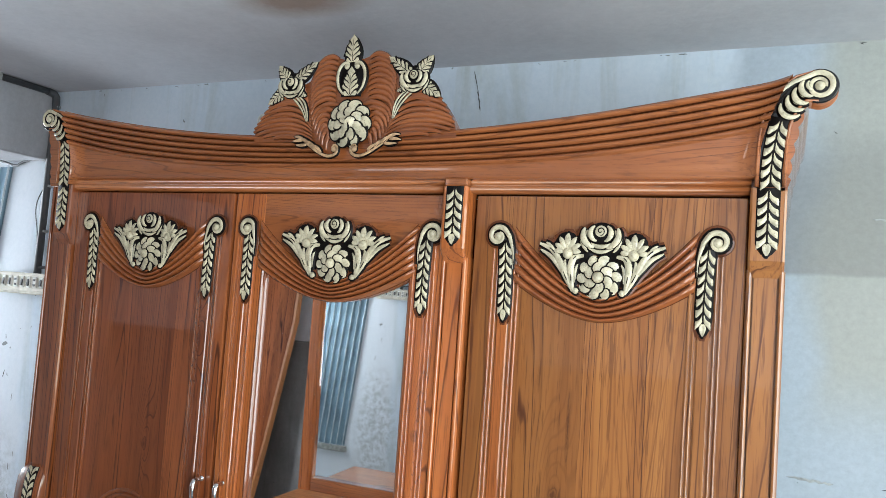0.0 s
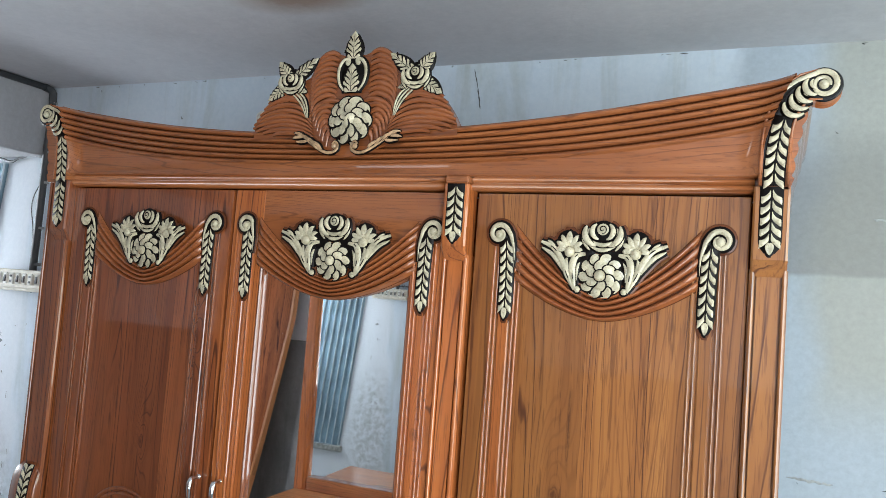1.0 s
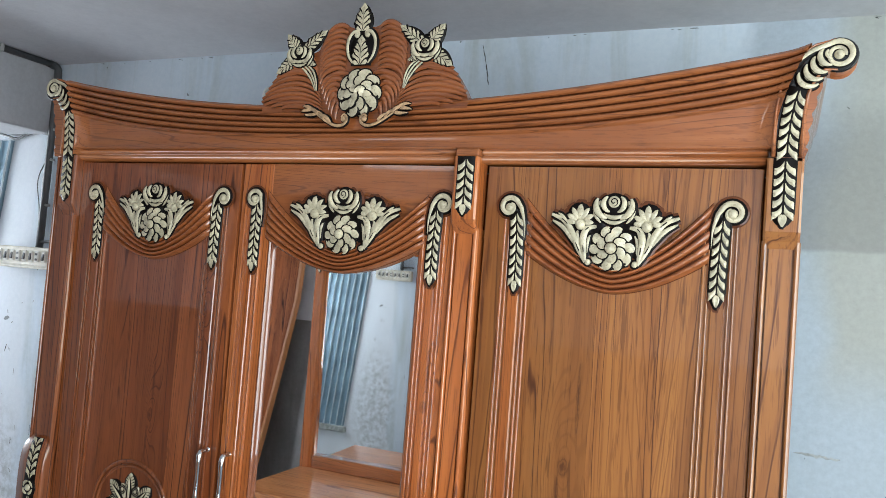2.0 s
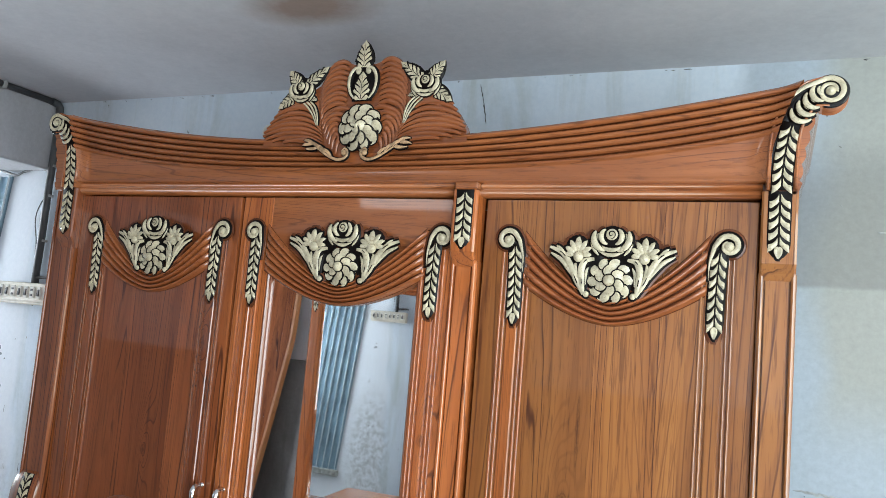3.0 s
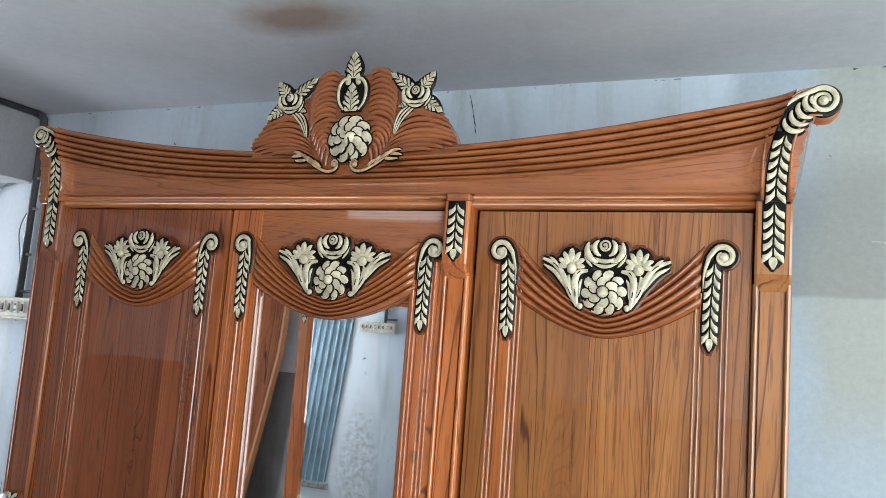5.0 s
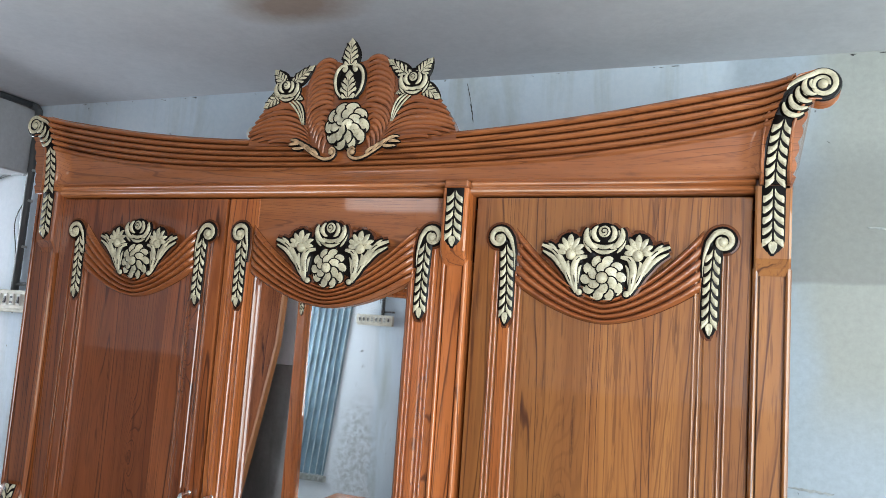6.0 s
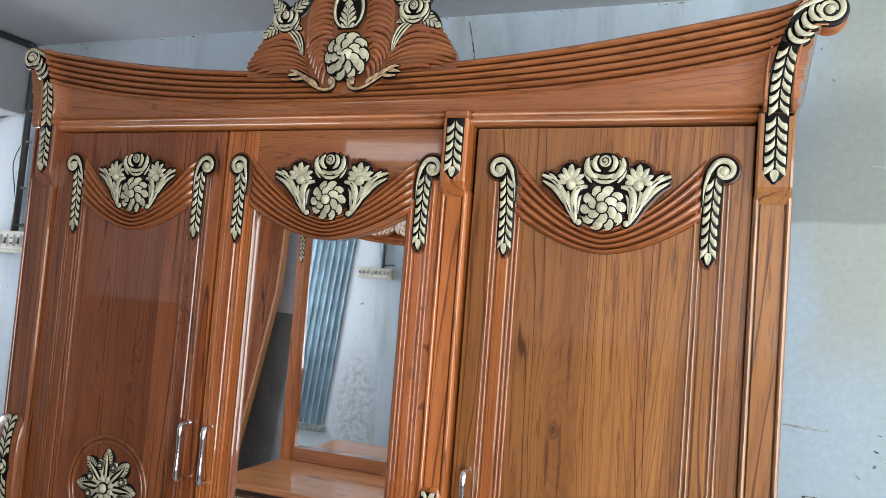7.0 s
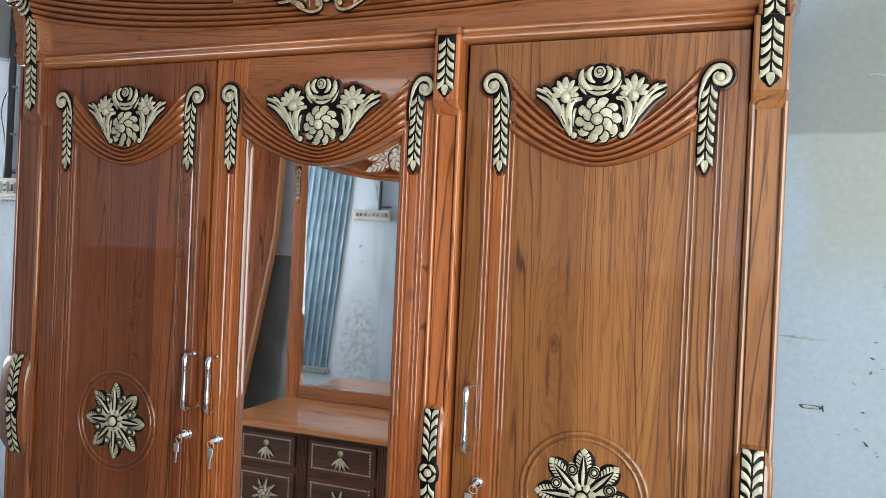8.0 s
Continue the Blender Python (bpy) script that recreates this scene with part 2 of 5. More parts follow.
WOOD_TABLE = teak("teak_table", "z", light=(0.47, 0.145, 0.040), mid=(0.33, 0.088, 0.022), board=0.2, sheen=0.1)
WOOD_PALE = teak("teak_fresh", "x", light=(0.78, 0.34, 0.135), mid=(0.62, 0.225, 0.075), board=0.12, coat=0.6, figure=0.9)
WOOD_DARK = teak("teak_dark", "x", light=(0.115, 0.044, 0.024), mid=(0.085, 0.030, 0.017), dark=(0.04, 0.014, 0.008), coat=0.5)
CARVED = teak("teak_carved", "x", light=(0.47, 0.150, 0.050), mid=(0.30, 0.085, 0.026), board=0.5, figure=0.5, lumpy=0.4)
GROOVE = teak("teak_groove", "x", light=(0.11, 0.033, 0.012), mid=(0.07, 0.020, 0.007), board=0.5, figure=0.3, coat=0.25, sheen=0.1)
SWAG = teak("teak_swag", "x", light=(0.37, 0.115, 0.034), mid=(0.235, 0.062, 0.017), board=0.5, figure=0.6, lumpy=0.15)
# brown halo round carvings; also the shade painted into rib grooves
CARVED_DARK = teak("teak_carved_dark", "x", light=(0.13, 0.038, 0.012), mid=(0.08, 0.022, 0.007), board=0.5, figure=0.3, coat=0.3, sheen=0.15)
def antique(name, cream, glaze):
    """Cream paint rubbed with a dark glaze that stays in streaks and specks."""
    m, nt, n, b = node_mat(name)
    v = coords(nt)
    soft_ = tex_noise(nt, v, 45.0, 3, 0.5)
    speck = tex_noise(nt, v, 210.0, 5, 0.65, 0.6)
    c = ramp(nt, soft_, [(0.32, tuple(x * 0.66 for x in cream)), (0.58, cream), (0.75, tuple(min(1, x * 1.18) for x in cream))])
    c = mix(nt, 'MIX', math_node(nt, 'MULTIPLY', ramp(nt, speck, [(0.52, (0, 0, 0)), (0.68, (1, 1, 1))]), 0.55), c, glaze)
    link(nt, c, b.inputs["Base Color"])
    b.inputs["Roughness"].default_value = 0.38
    b.inputs["Coat Weight"].default_value = 0.7
    b.inputs["Coat Roughness"].default_value = 0.09
    b.inputs["Specular IOR Level"].default_value = 0.3
    bump(nt, math_node(nt, 'ADD', soft_, math_node(nt, 'MULTIPLY', speck, 0.4)), 0.45, 0.0015, b)
    return m


CREAM = antique("cream_antique_paint", (0.61, 0.54, 0.375), (0.16, 0.105, 0.05))
CREAM_WORN = plain("cream_paint_thin_over_wood", (0.46, 0.29, 0.16), 0.4, 0.0, 0.5, 0.45, 70.0, 0.4, 0.3)
BLACK = plain("black_antique_paint", (0.006, 0.0045, 0.004), 0.5, 0.0, 0.10, 0.3, spec=0.08)
GLOSS_BLACK = plain("black_lacquer", (0.010, 0.009, 0.009), 0.25, 0.0, 0.6, 0.3, spec=0.2)
STEEL = plain("key_steel", (0.72, 0.73, 0.74), 0.38, 0.85, 0.0, 0.05, 40.0, 0.05)
CHROME = plain("chrome", (0.82, 0.83, 0.85), 0.08, 1.0, 0.0, 0.03, 20.0, 0.02)
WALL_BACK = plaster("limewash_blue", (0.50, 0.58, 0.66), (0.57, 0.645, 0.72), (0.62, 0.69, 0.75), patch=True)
WALL = plaster("limewash_plain", (0.46, 0.54, 0.60), (0.54, 0.62, 0.68), (0.61, 0.68, 0.72))
CEILING = plaster("ceiling_grey", (0.36, 0.37, 0.39), (0.42, 0.43, 0.45), (0.46, 0.47, 0.49), damp=(0.33, 0.33, 0.33), scale=0.7)
WALL_REAR = plaster("limewash_lilac", (0.74, 0.72, 0.77), (0.81, 0.79, 0.84), (0.86, 0.84, 0.88))
CEMENT = plaster("cement_dark", (0.13, 0.125, 0.125), (0.22, 0.21, 0.21), (0.34, 0.33, 0.33), damp=(0.10, 0.095, 0.095))
FLOOR = plaster("floor_cement", (0.20, 0.19, 0.175), (0.27, 0.26, 0.24), (0.33, 0.32, 0.30), damp=(0.16, 0.15, 0.14))
PVC = plain("conduit_grey", (0.075, 0.08, 0.085), 0.45)
CLIP = plain("clip_grey", (0.34, 0.35, 0.35), 0.5)
WHITE = plain("white_plastic", (0.70, 0.69, 0.64), 0.35, 0, 0, 0.08)
BOXWOOD = plain("board_cream", (0.62, 0.58, 0.49), 0.5, 0, 0, 0.15)
SWITCH = plain("switch_dark", (0.07, 0.07, 0.075), 0.4)
SHEET_RIDGE = plain("corrugated_pale_ridge", (0.50, 0.58, 0.62), 0.4, 0.1, 0, 0.3, 9.0)
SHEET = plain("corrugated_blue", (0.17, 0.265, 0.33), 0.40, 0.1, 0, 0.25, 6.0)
# bare crest carving; strong sunlight on it is put into this pale colour
PINK_WOOD = plain("crest_carving_sunlit", (0.93, 0.78, 0.66), 0.5, 0, 0, 0.15)
CRACK = plain("crack_dark", (0.06, 0.06, 0.06), 0.9)
SCUFF = plain("scuff", (0.36, 0.38, 0.38), 0.9, 0, 0, 0.3, 60.0)
GRIME = plain("grime", (0.27, 0.28, 0.27), 0.9, 0, 0, 0.4, 40.0)

m_, nt_, n_, b_ = node_mat("mirror_glass")
b_.inputs["Base Color"].default_value = (0.965, 0.975, 0.97, 1)
b_.inputs["Metallic"].default_value = 1.0
b_.inputs["Roughness"].default_value = 0.015
MIRROR = m_


# ---- mesh helpers ----
def part(name, bm, material, parent=None, label="", loc=None):
    """Links a bmesh as one mesh object, under a thing or a part."""
    me = bpy.data.meshes.new(name)
    bm.to_mesh(me)
    bm.free()
    for mt in (material if isinstance(material, (list, tuple)) else [material]):
        me.materials.append(mt)
    ob = new(name, me)
    if parent is not None:
        ob.parent = parent
    if loc is not None:
        ob.matrix_basis = loc
    return tagged(ob, label)


def empty(name, m, label, category, group="", kind=""):
    ob = new(name)
    ob.matrix_basis = m
    ob.empty_display_size = 0.1
    return tagged(ob, label, category, group, kind)


def box(x0, x1, y0, y1, z0, z1, bev=0.002, bm=None, seg=1):
    """A block with eased edges."""
    bm = bm or bmesh.new()
    r = bmesh.ops.create_cube(bm, size=1)
    vs = r["verts"]
    bmesh.ops.transform(bm, verts=vs, matrix=Matrix.Translation(((x0 + x1) / 2, (y0 + y1) / 2, (z0 + z1) / 2))
                        @ Matrix.Diagonal((x1 - x0, y1 - y0, z1 - z0, 1)))
    if bev > 0:
        es = list({e for v in vs for e in v.link_edges})
        bmesh.ops.bevel(bm, geom=es, offset=bev, segments=seg, affect='EDGES', profile=0.6)
    return bm


def sheet(bm, rows, mat=0, smooth=True, flip=False):
    """A surface through rows of points."""
    vs = [[bm.verts.new(p) for p in row] for row in rows]
    for a, b in zip(vs, vs[1:]):
        for i in range(len(a) - 1):
            q = (a[i], a[i + 1], b[i + 1], b[i])
            f = bm.faces.new(q[::-1] if flip else q)
            f.smooth, f.material_index = smooth, mat(i) if callable(mat) else mat
    return vs


def profile_z(bm, prof, z0, z1, smooth=False):
    """A moulding with the section prof (x, y), run from z0 to z1, capped."""
    rows = sheet(bm, [[(x, y, z0) for x, y in prof], [(x, y, z1) for x, y in prof]], smooth=smooth)
    for r in rows:
        bm.faces.new(r)
    return bm


def profile_x(bm, prof, x0, x1, smooth=False):
    """A moulding with the section prof (y, z), run from x0 to x1, capped."""
    rows = sheet(bm, [[(x0, y, z) for y, z in prof], [(x1, y, z) for y, z in prof]], smooth=smooth)
    for r in rows:
        bm.faces.new(r)
    return bm


def bead(c, r, y, n=6, k=1.0):
    """Half-round bead about c, standing out from y towards the room."""
    return [(c - r * math.cos(math.pi * i / n), y - k * r * math.sin(math.pi * i / n)) for i in range(n + 1)]


def pipe(bm, pts, r, n=10, mat=0, cap=True):
    """A round bar along points in space."""
    pts = [Vector(p) for p in pts]
    rr = r if isinstance(r, (list, tuple)) else [r] * len(pts)
    rings, ref = [], None
    for i, p in enumerate(pts):
        d = (pts[min(i + 1, len(pts) - 1)] - pts[max(i - 1, 0)]).normalized()
        if ref is None:
            ref = d.orthogonal().normalized()
        ref = (ref - d * ref.dot(d)).normalized()
        w = d.cross(ref)
        rings.append([p + rr[i] * (math.cos(a) * ref + math.sin(a) * w) for a in (2 * math.pi * k / n for k in range(n + 1))])
    vs = [[bm.verts.new(q) for q in ring[:-1]] for ring in rings]
    for a, b in zip(vs, vs[1:]):
        for k in range(n):
            f = bm.faces.new((a[k], a[(k + 1) % n], b[(k + 1) % n], b[k]))
            f.smooth, f.material_index = True, mat
    if cap:
        for ring in (vs[0], vs[-1]):
            bm.faces.new(ring).material_index = mat
    return bm


def smooth_line(pts, n=5):
    """Points along a smooth curve through pts."""
    P = [Vector((*p, 0)) for p in pts]
    P = [2 * P[0] - P[1]] + P + [2 * P[-1] - P[-2]]
    out = []
    for a, b, c, d in zip(P, P[1:], P[2:], P[3:]):
        for k in range(n):
            t = k / n
            q = 0.5 * ((2 * b) + (c - a) * t + (2 * a - 5 * b + 4 * c - d) * t * t + (3 * b - a - 3 * c + d) * t ** 3)
            out.append((q.x, q.y))
    out.append((P[-2].x, P[-2].y))
    return out


class Carve:
    """Relief carving on a flat ground: u to the right, v up, h out of the ground. Slot 0 is the raised colour, slot 1 the dark ground."""

    def __init__(self, ox, oz, y, flip=1, margin=0.0035, ground=True, halo=0.0):
        self.halo, self.sx = halo, 1.0
        self.bm, self.ox, self.oz, self.y, self.f, self.m, self.ground, self.k = bmesh.new(), ox, oz, y, flip, margin, ground, 0

    def p(self, u, v, h):
        return (self.ox + self.f * self.sx * u, self.y - h, self.oz + v)

    def surf(self, rows, mat=0):
        sheet(self.bm, [[self.p(*q) for q in row] for row in rows], mat, flip=self.f < 0)

    def _eps(self):
        self.k += 1
        return 0.0012 + 0.00003 * (self.k % 23)

    def leaf(self, u, v, ang, L, W, h, h0=0.001, bend=0.0, vein=0.25, point=0.7, nu=7, nv=6, back=True, mat=0):
        """A low domed leaf or petal from (u, v), heading at ang degrees, bending as it goes."""
        for layer in (((2, 1, 0) if self.halo else (1, 0)) if back and self.ground else (0,)):
            e = (0.0, self.m, self.m + self.halo)[layer]
            a0 = radians(ang)
            x, y = u - e * math.cos(a0), v - e * math.sin(a0)
            steps = 5 if layer else nu
            ds = (L + 2 * e) / steps
            rows, he = [], self._eps() * (0.5 if layer == 2 else 1)
            for i in range(steps + 1):
                s = i / steps
                a = a0 + radians(bend) * s
                w = (W / 2) * (math.sin(math.pi * min(1.0, (0.06 + 0.94 * s))) ** 0.6) * (1 - 0.45 * point * s) + e
                if i in (0, steps) and not layer:
                    w = W * 0.05
                nx, ny = -math.sin(a), math.cos(a)
                row = []
                cols = 2 if layer else nv
                for j in range(cols + 1):
                    t = 2 * j / cols - 1
                    if layer:
                        hh = he if abs(t) < 0.9 else -0.0005
                    else:
                        dome = max(0.0, 1 - t ** 4) ** 0.8 * (0.82 + 0.18 * (1 - t * t))
                        hh = h0 + h * dome * (0.55 + 0.45 * math.sin(math.pi * (0.15 + 0.75 * s))) - vein * h * math.exp(-(t / 0.2) ** 2) * dome
                        if abs(t) > 0.99 or i in (0, steps):
                            hh = h0 * 0.5
                    row.append((x + nx * w * t, y + ny * w * t, hh))
                rows.append(row)
                x += ds * math.cos(a)
                y += ds * math.sin(a)
            self.surf(rows, layer or ((lambda j: 1 if j in (0, nv - 1) else 0) if mat == 0 and nv >= 6 else mat))

    def bed(self, pts, w, h=0.0014, mat=1):
        """A flat painted ground of half-width w along points."""
        rows, N = [], len(pts)
        ww = list(w) if isinstance(w, (list, tuple)) else [w] * N
        for i, (u, v) in enumerate(pts):
            a, b = pts[max(i - 1, 0)], pts[min(i + 1, N - 1)]
            d = math.hypot(b[0] - a[0], b[1] - a[1]) or 1
            nx, ny = -(b[1] - a[1]) / d, (b[0] - a[0]) / d
            rows.append([(u + nx * ww[i] * t, v + ny * ww[i] * t, h if abs(t) < 0.97 else -0.0005) for t in (-1, -0.94, 0.94, 1)])
        self.surf(rows, mat)

    def disc(self, u, v, r, h, mat=1, n=18):
        """A flat round ground."""
        self.surf([[(u + q * r * math.cos(2 * math.pi * k / n), v + q * r * math.sin(2 * math.pi * k / n), h if q < 0.97 else 0.0) for k in range(n + 1)] for q in (1.0, 0.95, 0.01)], mat)

    def rib(self, pts, r, hk=0.8, h0=0.0, back=True, n=10, mat=0):
        """A half-round rib along points (u, v), its foot left dark; r a number or one for each point."""
        N = len(pts)
        rr = list(r) if isinstance(r, (list, tuple)) else [r] * N
        for layer in (((2, 1, 0) if self.halo else (1, 0)) if back and self.ground else (0,)):
            e = (0.0, self.m, self.m + self.halo)[layer]
            he = self._eps() * (0.5 if layer == 2 else 1)
            rows = []
            for i, (u, v) in enumerate(pts):
                a, b = pts[max(i - 1, 0)], pts[min(i + 1, N - 1)]
                d = math.hypot(b[0] - a[0], b[1] - a[1]) or 1
                nx, ny = -(b[1] - a[1]) / d, (b[0] - a[0]) / d
                w = rr[i] + e
                if layer:
                    rows.append([(u + nx * w * t, v + ny * w * t, he if abs(t) < 0.95 else -0.0005) for t in (-1, -0.9, 0.9, 1)])
                else:
                    rows.append([(u + nx * w * math.cos(q), v + ny * w * math.cos(q), h0 + w * hk * math.sin(q)) for q in
                                 (math.pi * k / n for k in range(n + 1))])
            self.surf(rows, layer or ((lambda i: 1 if i in (0, 1, n - 2, n - 1) else 0) if mat == 0 and n >= 8 else mat))

    def ball(self, u, v, r, hk=0.8, h0=0.0, n=10, m=4, back=True):
        for layer in (((2, 1, 0) if self.halo else (1, 0)) if back and self.ground else (0,)):
            e, he = ((0, 0), (self.m, self._eps()), (self.m + self.halo, self._eps() * 0.5))[layer]
            rows = []
            for i in range(m + 1):
                q = math.pi / 2 * i / m
                rr = (r + e) * math.cos(q)
                hh = (he if i else -0.0005) if layer else h0 + r * hk * math.sin(q)
                rows.append([(u + rr * math.cos(2 * math.pi * k / n), v + rr * math.sin(2 * math.pi * k / n), hh) for k in range(n + 1)])
            self.surf(rows, layer)

    def scroll(self, u, v, r, start, turns, w, hand=1, h0=0.0, tail=()):
        """A volute about (u, v), wound from radius r inwards, with an eye; tail: points that lead into it."""
        pts = list(tail)
        N = int(16 * turns)
        for i in range(N + 1):
            s = i / N
            a = radians(start) + hand * 2 * math.pi * turns * s
            q = r * (1 - 0.62 * s)
            pts.append((u + q * math.cos(a), v + q * math.sin(a)))
        T = len(pts)
        self.rib(pts, [w * min(1.0, 0.12 + i / 9) * (0.75 + 0.5 * math.sin(math.pi * i / T)) * (1 - 0.35 * i / T) for i in range(T)], 0.9, h0)
        self.ball(u, v, r * 0.5, 0.9, h0)

    def petal(self, u, v, ang, a, b, h, h0, tilt):
        """A domed oval petal with a dark rim: half-length a outwards, half-width b, one side lifted over its neighbour."""
        ca, sa = math.cos(radians(ang)), math.sin(radians(ang))
        rows, n = [], 16
        for q, k in ((1.0, None), (0.99, 0.0), (0.82, 0.10), (0.62, 0.62), (0.36, 0.90), (0.02, 1.0)):
            row = []
            for i in range(n + 1):
                w = 2 * math.pi * i / n
                x, y = q * a * math.cos(w), q * b * math.sin(w)
                z = 0.0004 if k is None else h0 + tilt * y / b + h * k
                row.append((u + ca * x - sa * y, v + sa * x + ca * y, max(0.0004, z)))
            rows.append(row)
        base = len(self.bm.faces)
        self.surf(rows, 0)
        self.bm.faces.ensure_lookup_table()
        for i in range(2 * n):
            self.bm.faces[base + i].material_index = 1

    def rose(self, u, v, R, h=0.012, outer=10, inner=7, spin=1, heart=0):
        """An open rose of swirling petals in rings round an eye."""
        self.disc(u, v, R * 0.90, h * 0.10)
        rings = [(outer, 0.72, 0.285, 0.10), (inner, 0.42, 0.25, 0.42)]
        if heart:
            rings = [(outer, 0.73, 0.285, 0.08), (inner, 0.45, 0.26, 0.36), (heart, 0.17, 0.22, 0.66)]
        for k, (n, rc, half, h0) in enumerate(rings):
            wide = math.pi * rc / n * (1.46 if rc > 0.2 else 1.3)
            for i in range(n):
                a = 2 * math.pi * (i + 0.5 * k) / n
                self.petal(u + rc * R * math.cos(a), v + rc * R * math.sin(a), math.degrees(a) + spin * (20 + 18 * k), half * (1 + 0.12 * k) * R, wide * R, h * 0.17, h * h0, spin * h * 0.30)
        e = 0.10 if heart else 0.24
        self.disc(u, v, R * (e + 0.05), h * 0.86, n=16)
        self.ball(u, v, R * e, 0.8, h * 0.84, n=14, back=False)

    def blade(self, u, v, ang, L, W, h, h0=0.001, bend=0.0, shape=None, cuts=(), nu=12, nv=8, scallop=0.0, lobes=5, ridge=0.0):
        """A solid carved leaf with dark gouge cuts; a cut runs from (s0, t0) to (s1, t1, half-width), s along the leaf and t across it."""
        a0, ds = radians(ang), L / nu
        mid = [(u, v, a0)]
        for i in range(nu):
            a = a0 + radians(bend) * (i + 0.5) / nu
            mid.append((mid[-1][0] + ds * math.cos(a), mid[-1][1] + ds * math.sin(a), a0 + radians(bend) * (i + 1) / nu))

        def at(s, t, wavy=1.0):
            f = min(max(s, 0.0), 1.0) * nu
            i = min(int(f), nu - 1)
            f -= i
            x, y, a = (mid[i][k] + (mid[i + 1][k] - mid[i][k]) * f for k in range(3))
            w = (shape(s) if shape else math.sin(math.pi * min(1.0, 0.12 + 0.88 * s)) ** 0.7 * (1.1 - 0.5 * s)) * W / 2
            w *= 1 + scallop * wavy * math.sin(2 * math.pi * lobes * s)
            hh = h0 + h * max(0.0, 1 - t ** 4) * (0.7 + 0.3 * math.sin(math.pi * s)) + ridge * max(0.0, 1 - 2.2 * abs(t))
            return (x - math.sin(a) * w * t, y + math.cos(a) * w * t, hh)
        if self.ground:
            e = 1 + 2.0 * self.m / W
            self.surf([[(*at(i / 8, t, 0.0)[:2], self._eps() if abs(t) < e * 0.97 else -0.0005) for t in (-e, -e * 0.95, e * 0.95, e)] for i in range(9)], 1)
        self.surf([[at(i / nu, 2 * j / nv - 1) if 0 < j < nv else (*at(i / nu, 2 * j / nv - 1)[:2], h0 * 0.4) for j in range(nv + 1)] for i in range(nu + 1)], (lambda j: 1 if j in (0, nv - 1) else 0) if nv >= 8 else 0)
        for (s0, t0), (s1, t1, w) in cuts:
            pts = [at(s0 + (s1 - s0) * q, t0 + (t1 - t0) * q ** 1.35) for q in np.linspace(0, 1, 6)]
            rows = []
            for i, (x, y, hh) in enumerate(pts):
                a, b = pts[max(i - 1, 0)], pts[min(i + 1, 5)]
                d = math.hypot(b[0] - a[0], b[1] - a[1]) or 1
                k = w * (0.25 + 0.75 * (i / 5) ** 0.8) if abs(t1) > 0.5 else w * (1.0 - 0.7 * i / 5)
                nx, ny = -(b[1] - a[1]) / d * k, (b[0] - a[0]) / d * k
                rows.append([(x - nx, y - ny, hh - 0.0004), (x, y, hh + 0.0007), (x + nx, y + ny, hh - 0.0004)])
            self.surf(rows, 1)

    def arc(self, u, v, r, a0, a1, w, h0=0.001, hk=0.9, mat=0, n=12):
        """A crescent about (u, v), thick in the middle."""
        pts = [(u + r * math.cos(radians(a)), v + r * math.sin(radians(a))) for a in np.linspace(a0, a1, n)]
        self.rib(pts, [w * (0.15 + 0.85 * math.sin(math.pi * (i + 0.3) / (n - 0.4)) ** 0.8) for i in range(n)], hk, h0, back=mat == 0 and self.ground, mat=mat)

    def acanthus(self, u, v, ang, L, W, h=0.006, h0=0.0, pairs=4):
        """A pointed leaf, gouged into barbs at both sides of a midrib."""
        cuts = [((0.04, 0.0), (0.86, 0.0, L * 0.022))]
        for k in range(pairs):
            s0 = 0.02 + 0.74 * k / pairs
            for t in (-1, 1):
                cuts.append(((s0, 0.10 * t), (s0 + 0.26, 0.95 * t, L / pairs * 0.20)))
        self.blade(u, v, ang, L, W, h, h0 + 0.001, shape=lambda q: math.sin(math.pi * min(1.0, 0.16 + 0.84 * q)) ** 0.65 * (1.12 - 0.45 * q), cuts=cuts, scallop=0.15, lobes=pairs)

    def bud(self, u, v, R, h=0.009):
        """A half-open rose bud: a spiral heart held between two cupped petals, with smaller ones outside."""
        self.disc(u, v + 0.05 * R, R * 1.05, 0.0016)
        for s in (-1, 1):
            self.arc(u, v - 0.05 * R, R * 1.46, 90 + s * 74, 90 + s * 140, R * 0.18, h * 0.06)
            self.arc(u, v - 0.05 * R, R * 1.16, 90 + s * 62, 90 + s * 150, R * 0.20, h * 0.16)
            self.arc(u - s * 0.32 * R, v + 0.18 * R, R * 1.02, 90 + s * 62, 90 + s * 172, R * 0.30, h * 0.30)
            self.arc(u - s * 0.16 * R, v + 0.26 * R, R * 0.62, 90 + s * 30, 90 + s * 168, R * 0.24, h * 0.46)
        self.arc(u, v + 0.30 * R, R * 1.45, 236, 304, R * 0.18, h * 0.12)
        self.arc(u, v + 0.35 * R, R * 1.12, 228, 312, R * 0.20, h * 0.24)
        self.ball(u, v + 0.40 * R, R * 0.44, 0.5 * h / R, h * 0.55, n=16, m=5, back=False)
        pts, N = [], 16
        for i in range(N + 1):
            f = i / N
            a = radians(-90 + 430 * f)
            q = R * (0.34 - 0.27 * f)
            pts.append((u + q * math.cos(a), v + 0.40 * R + q * math.sin(a)))
        self.rib(pts, [R * 0.045 * (0.5 + 0.5 * math.sin(math.pi * i / N)) for i in range(N + 1)], 0.6, h * 0.92, back=False, mat=1, n=4)

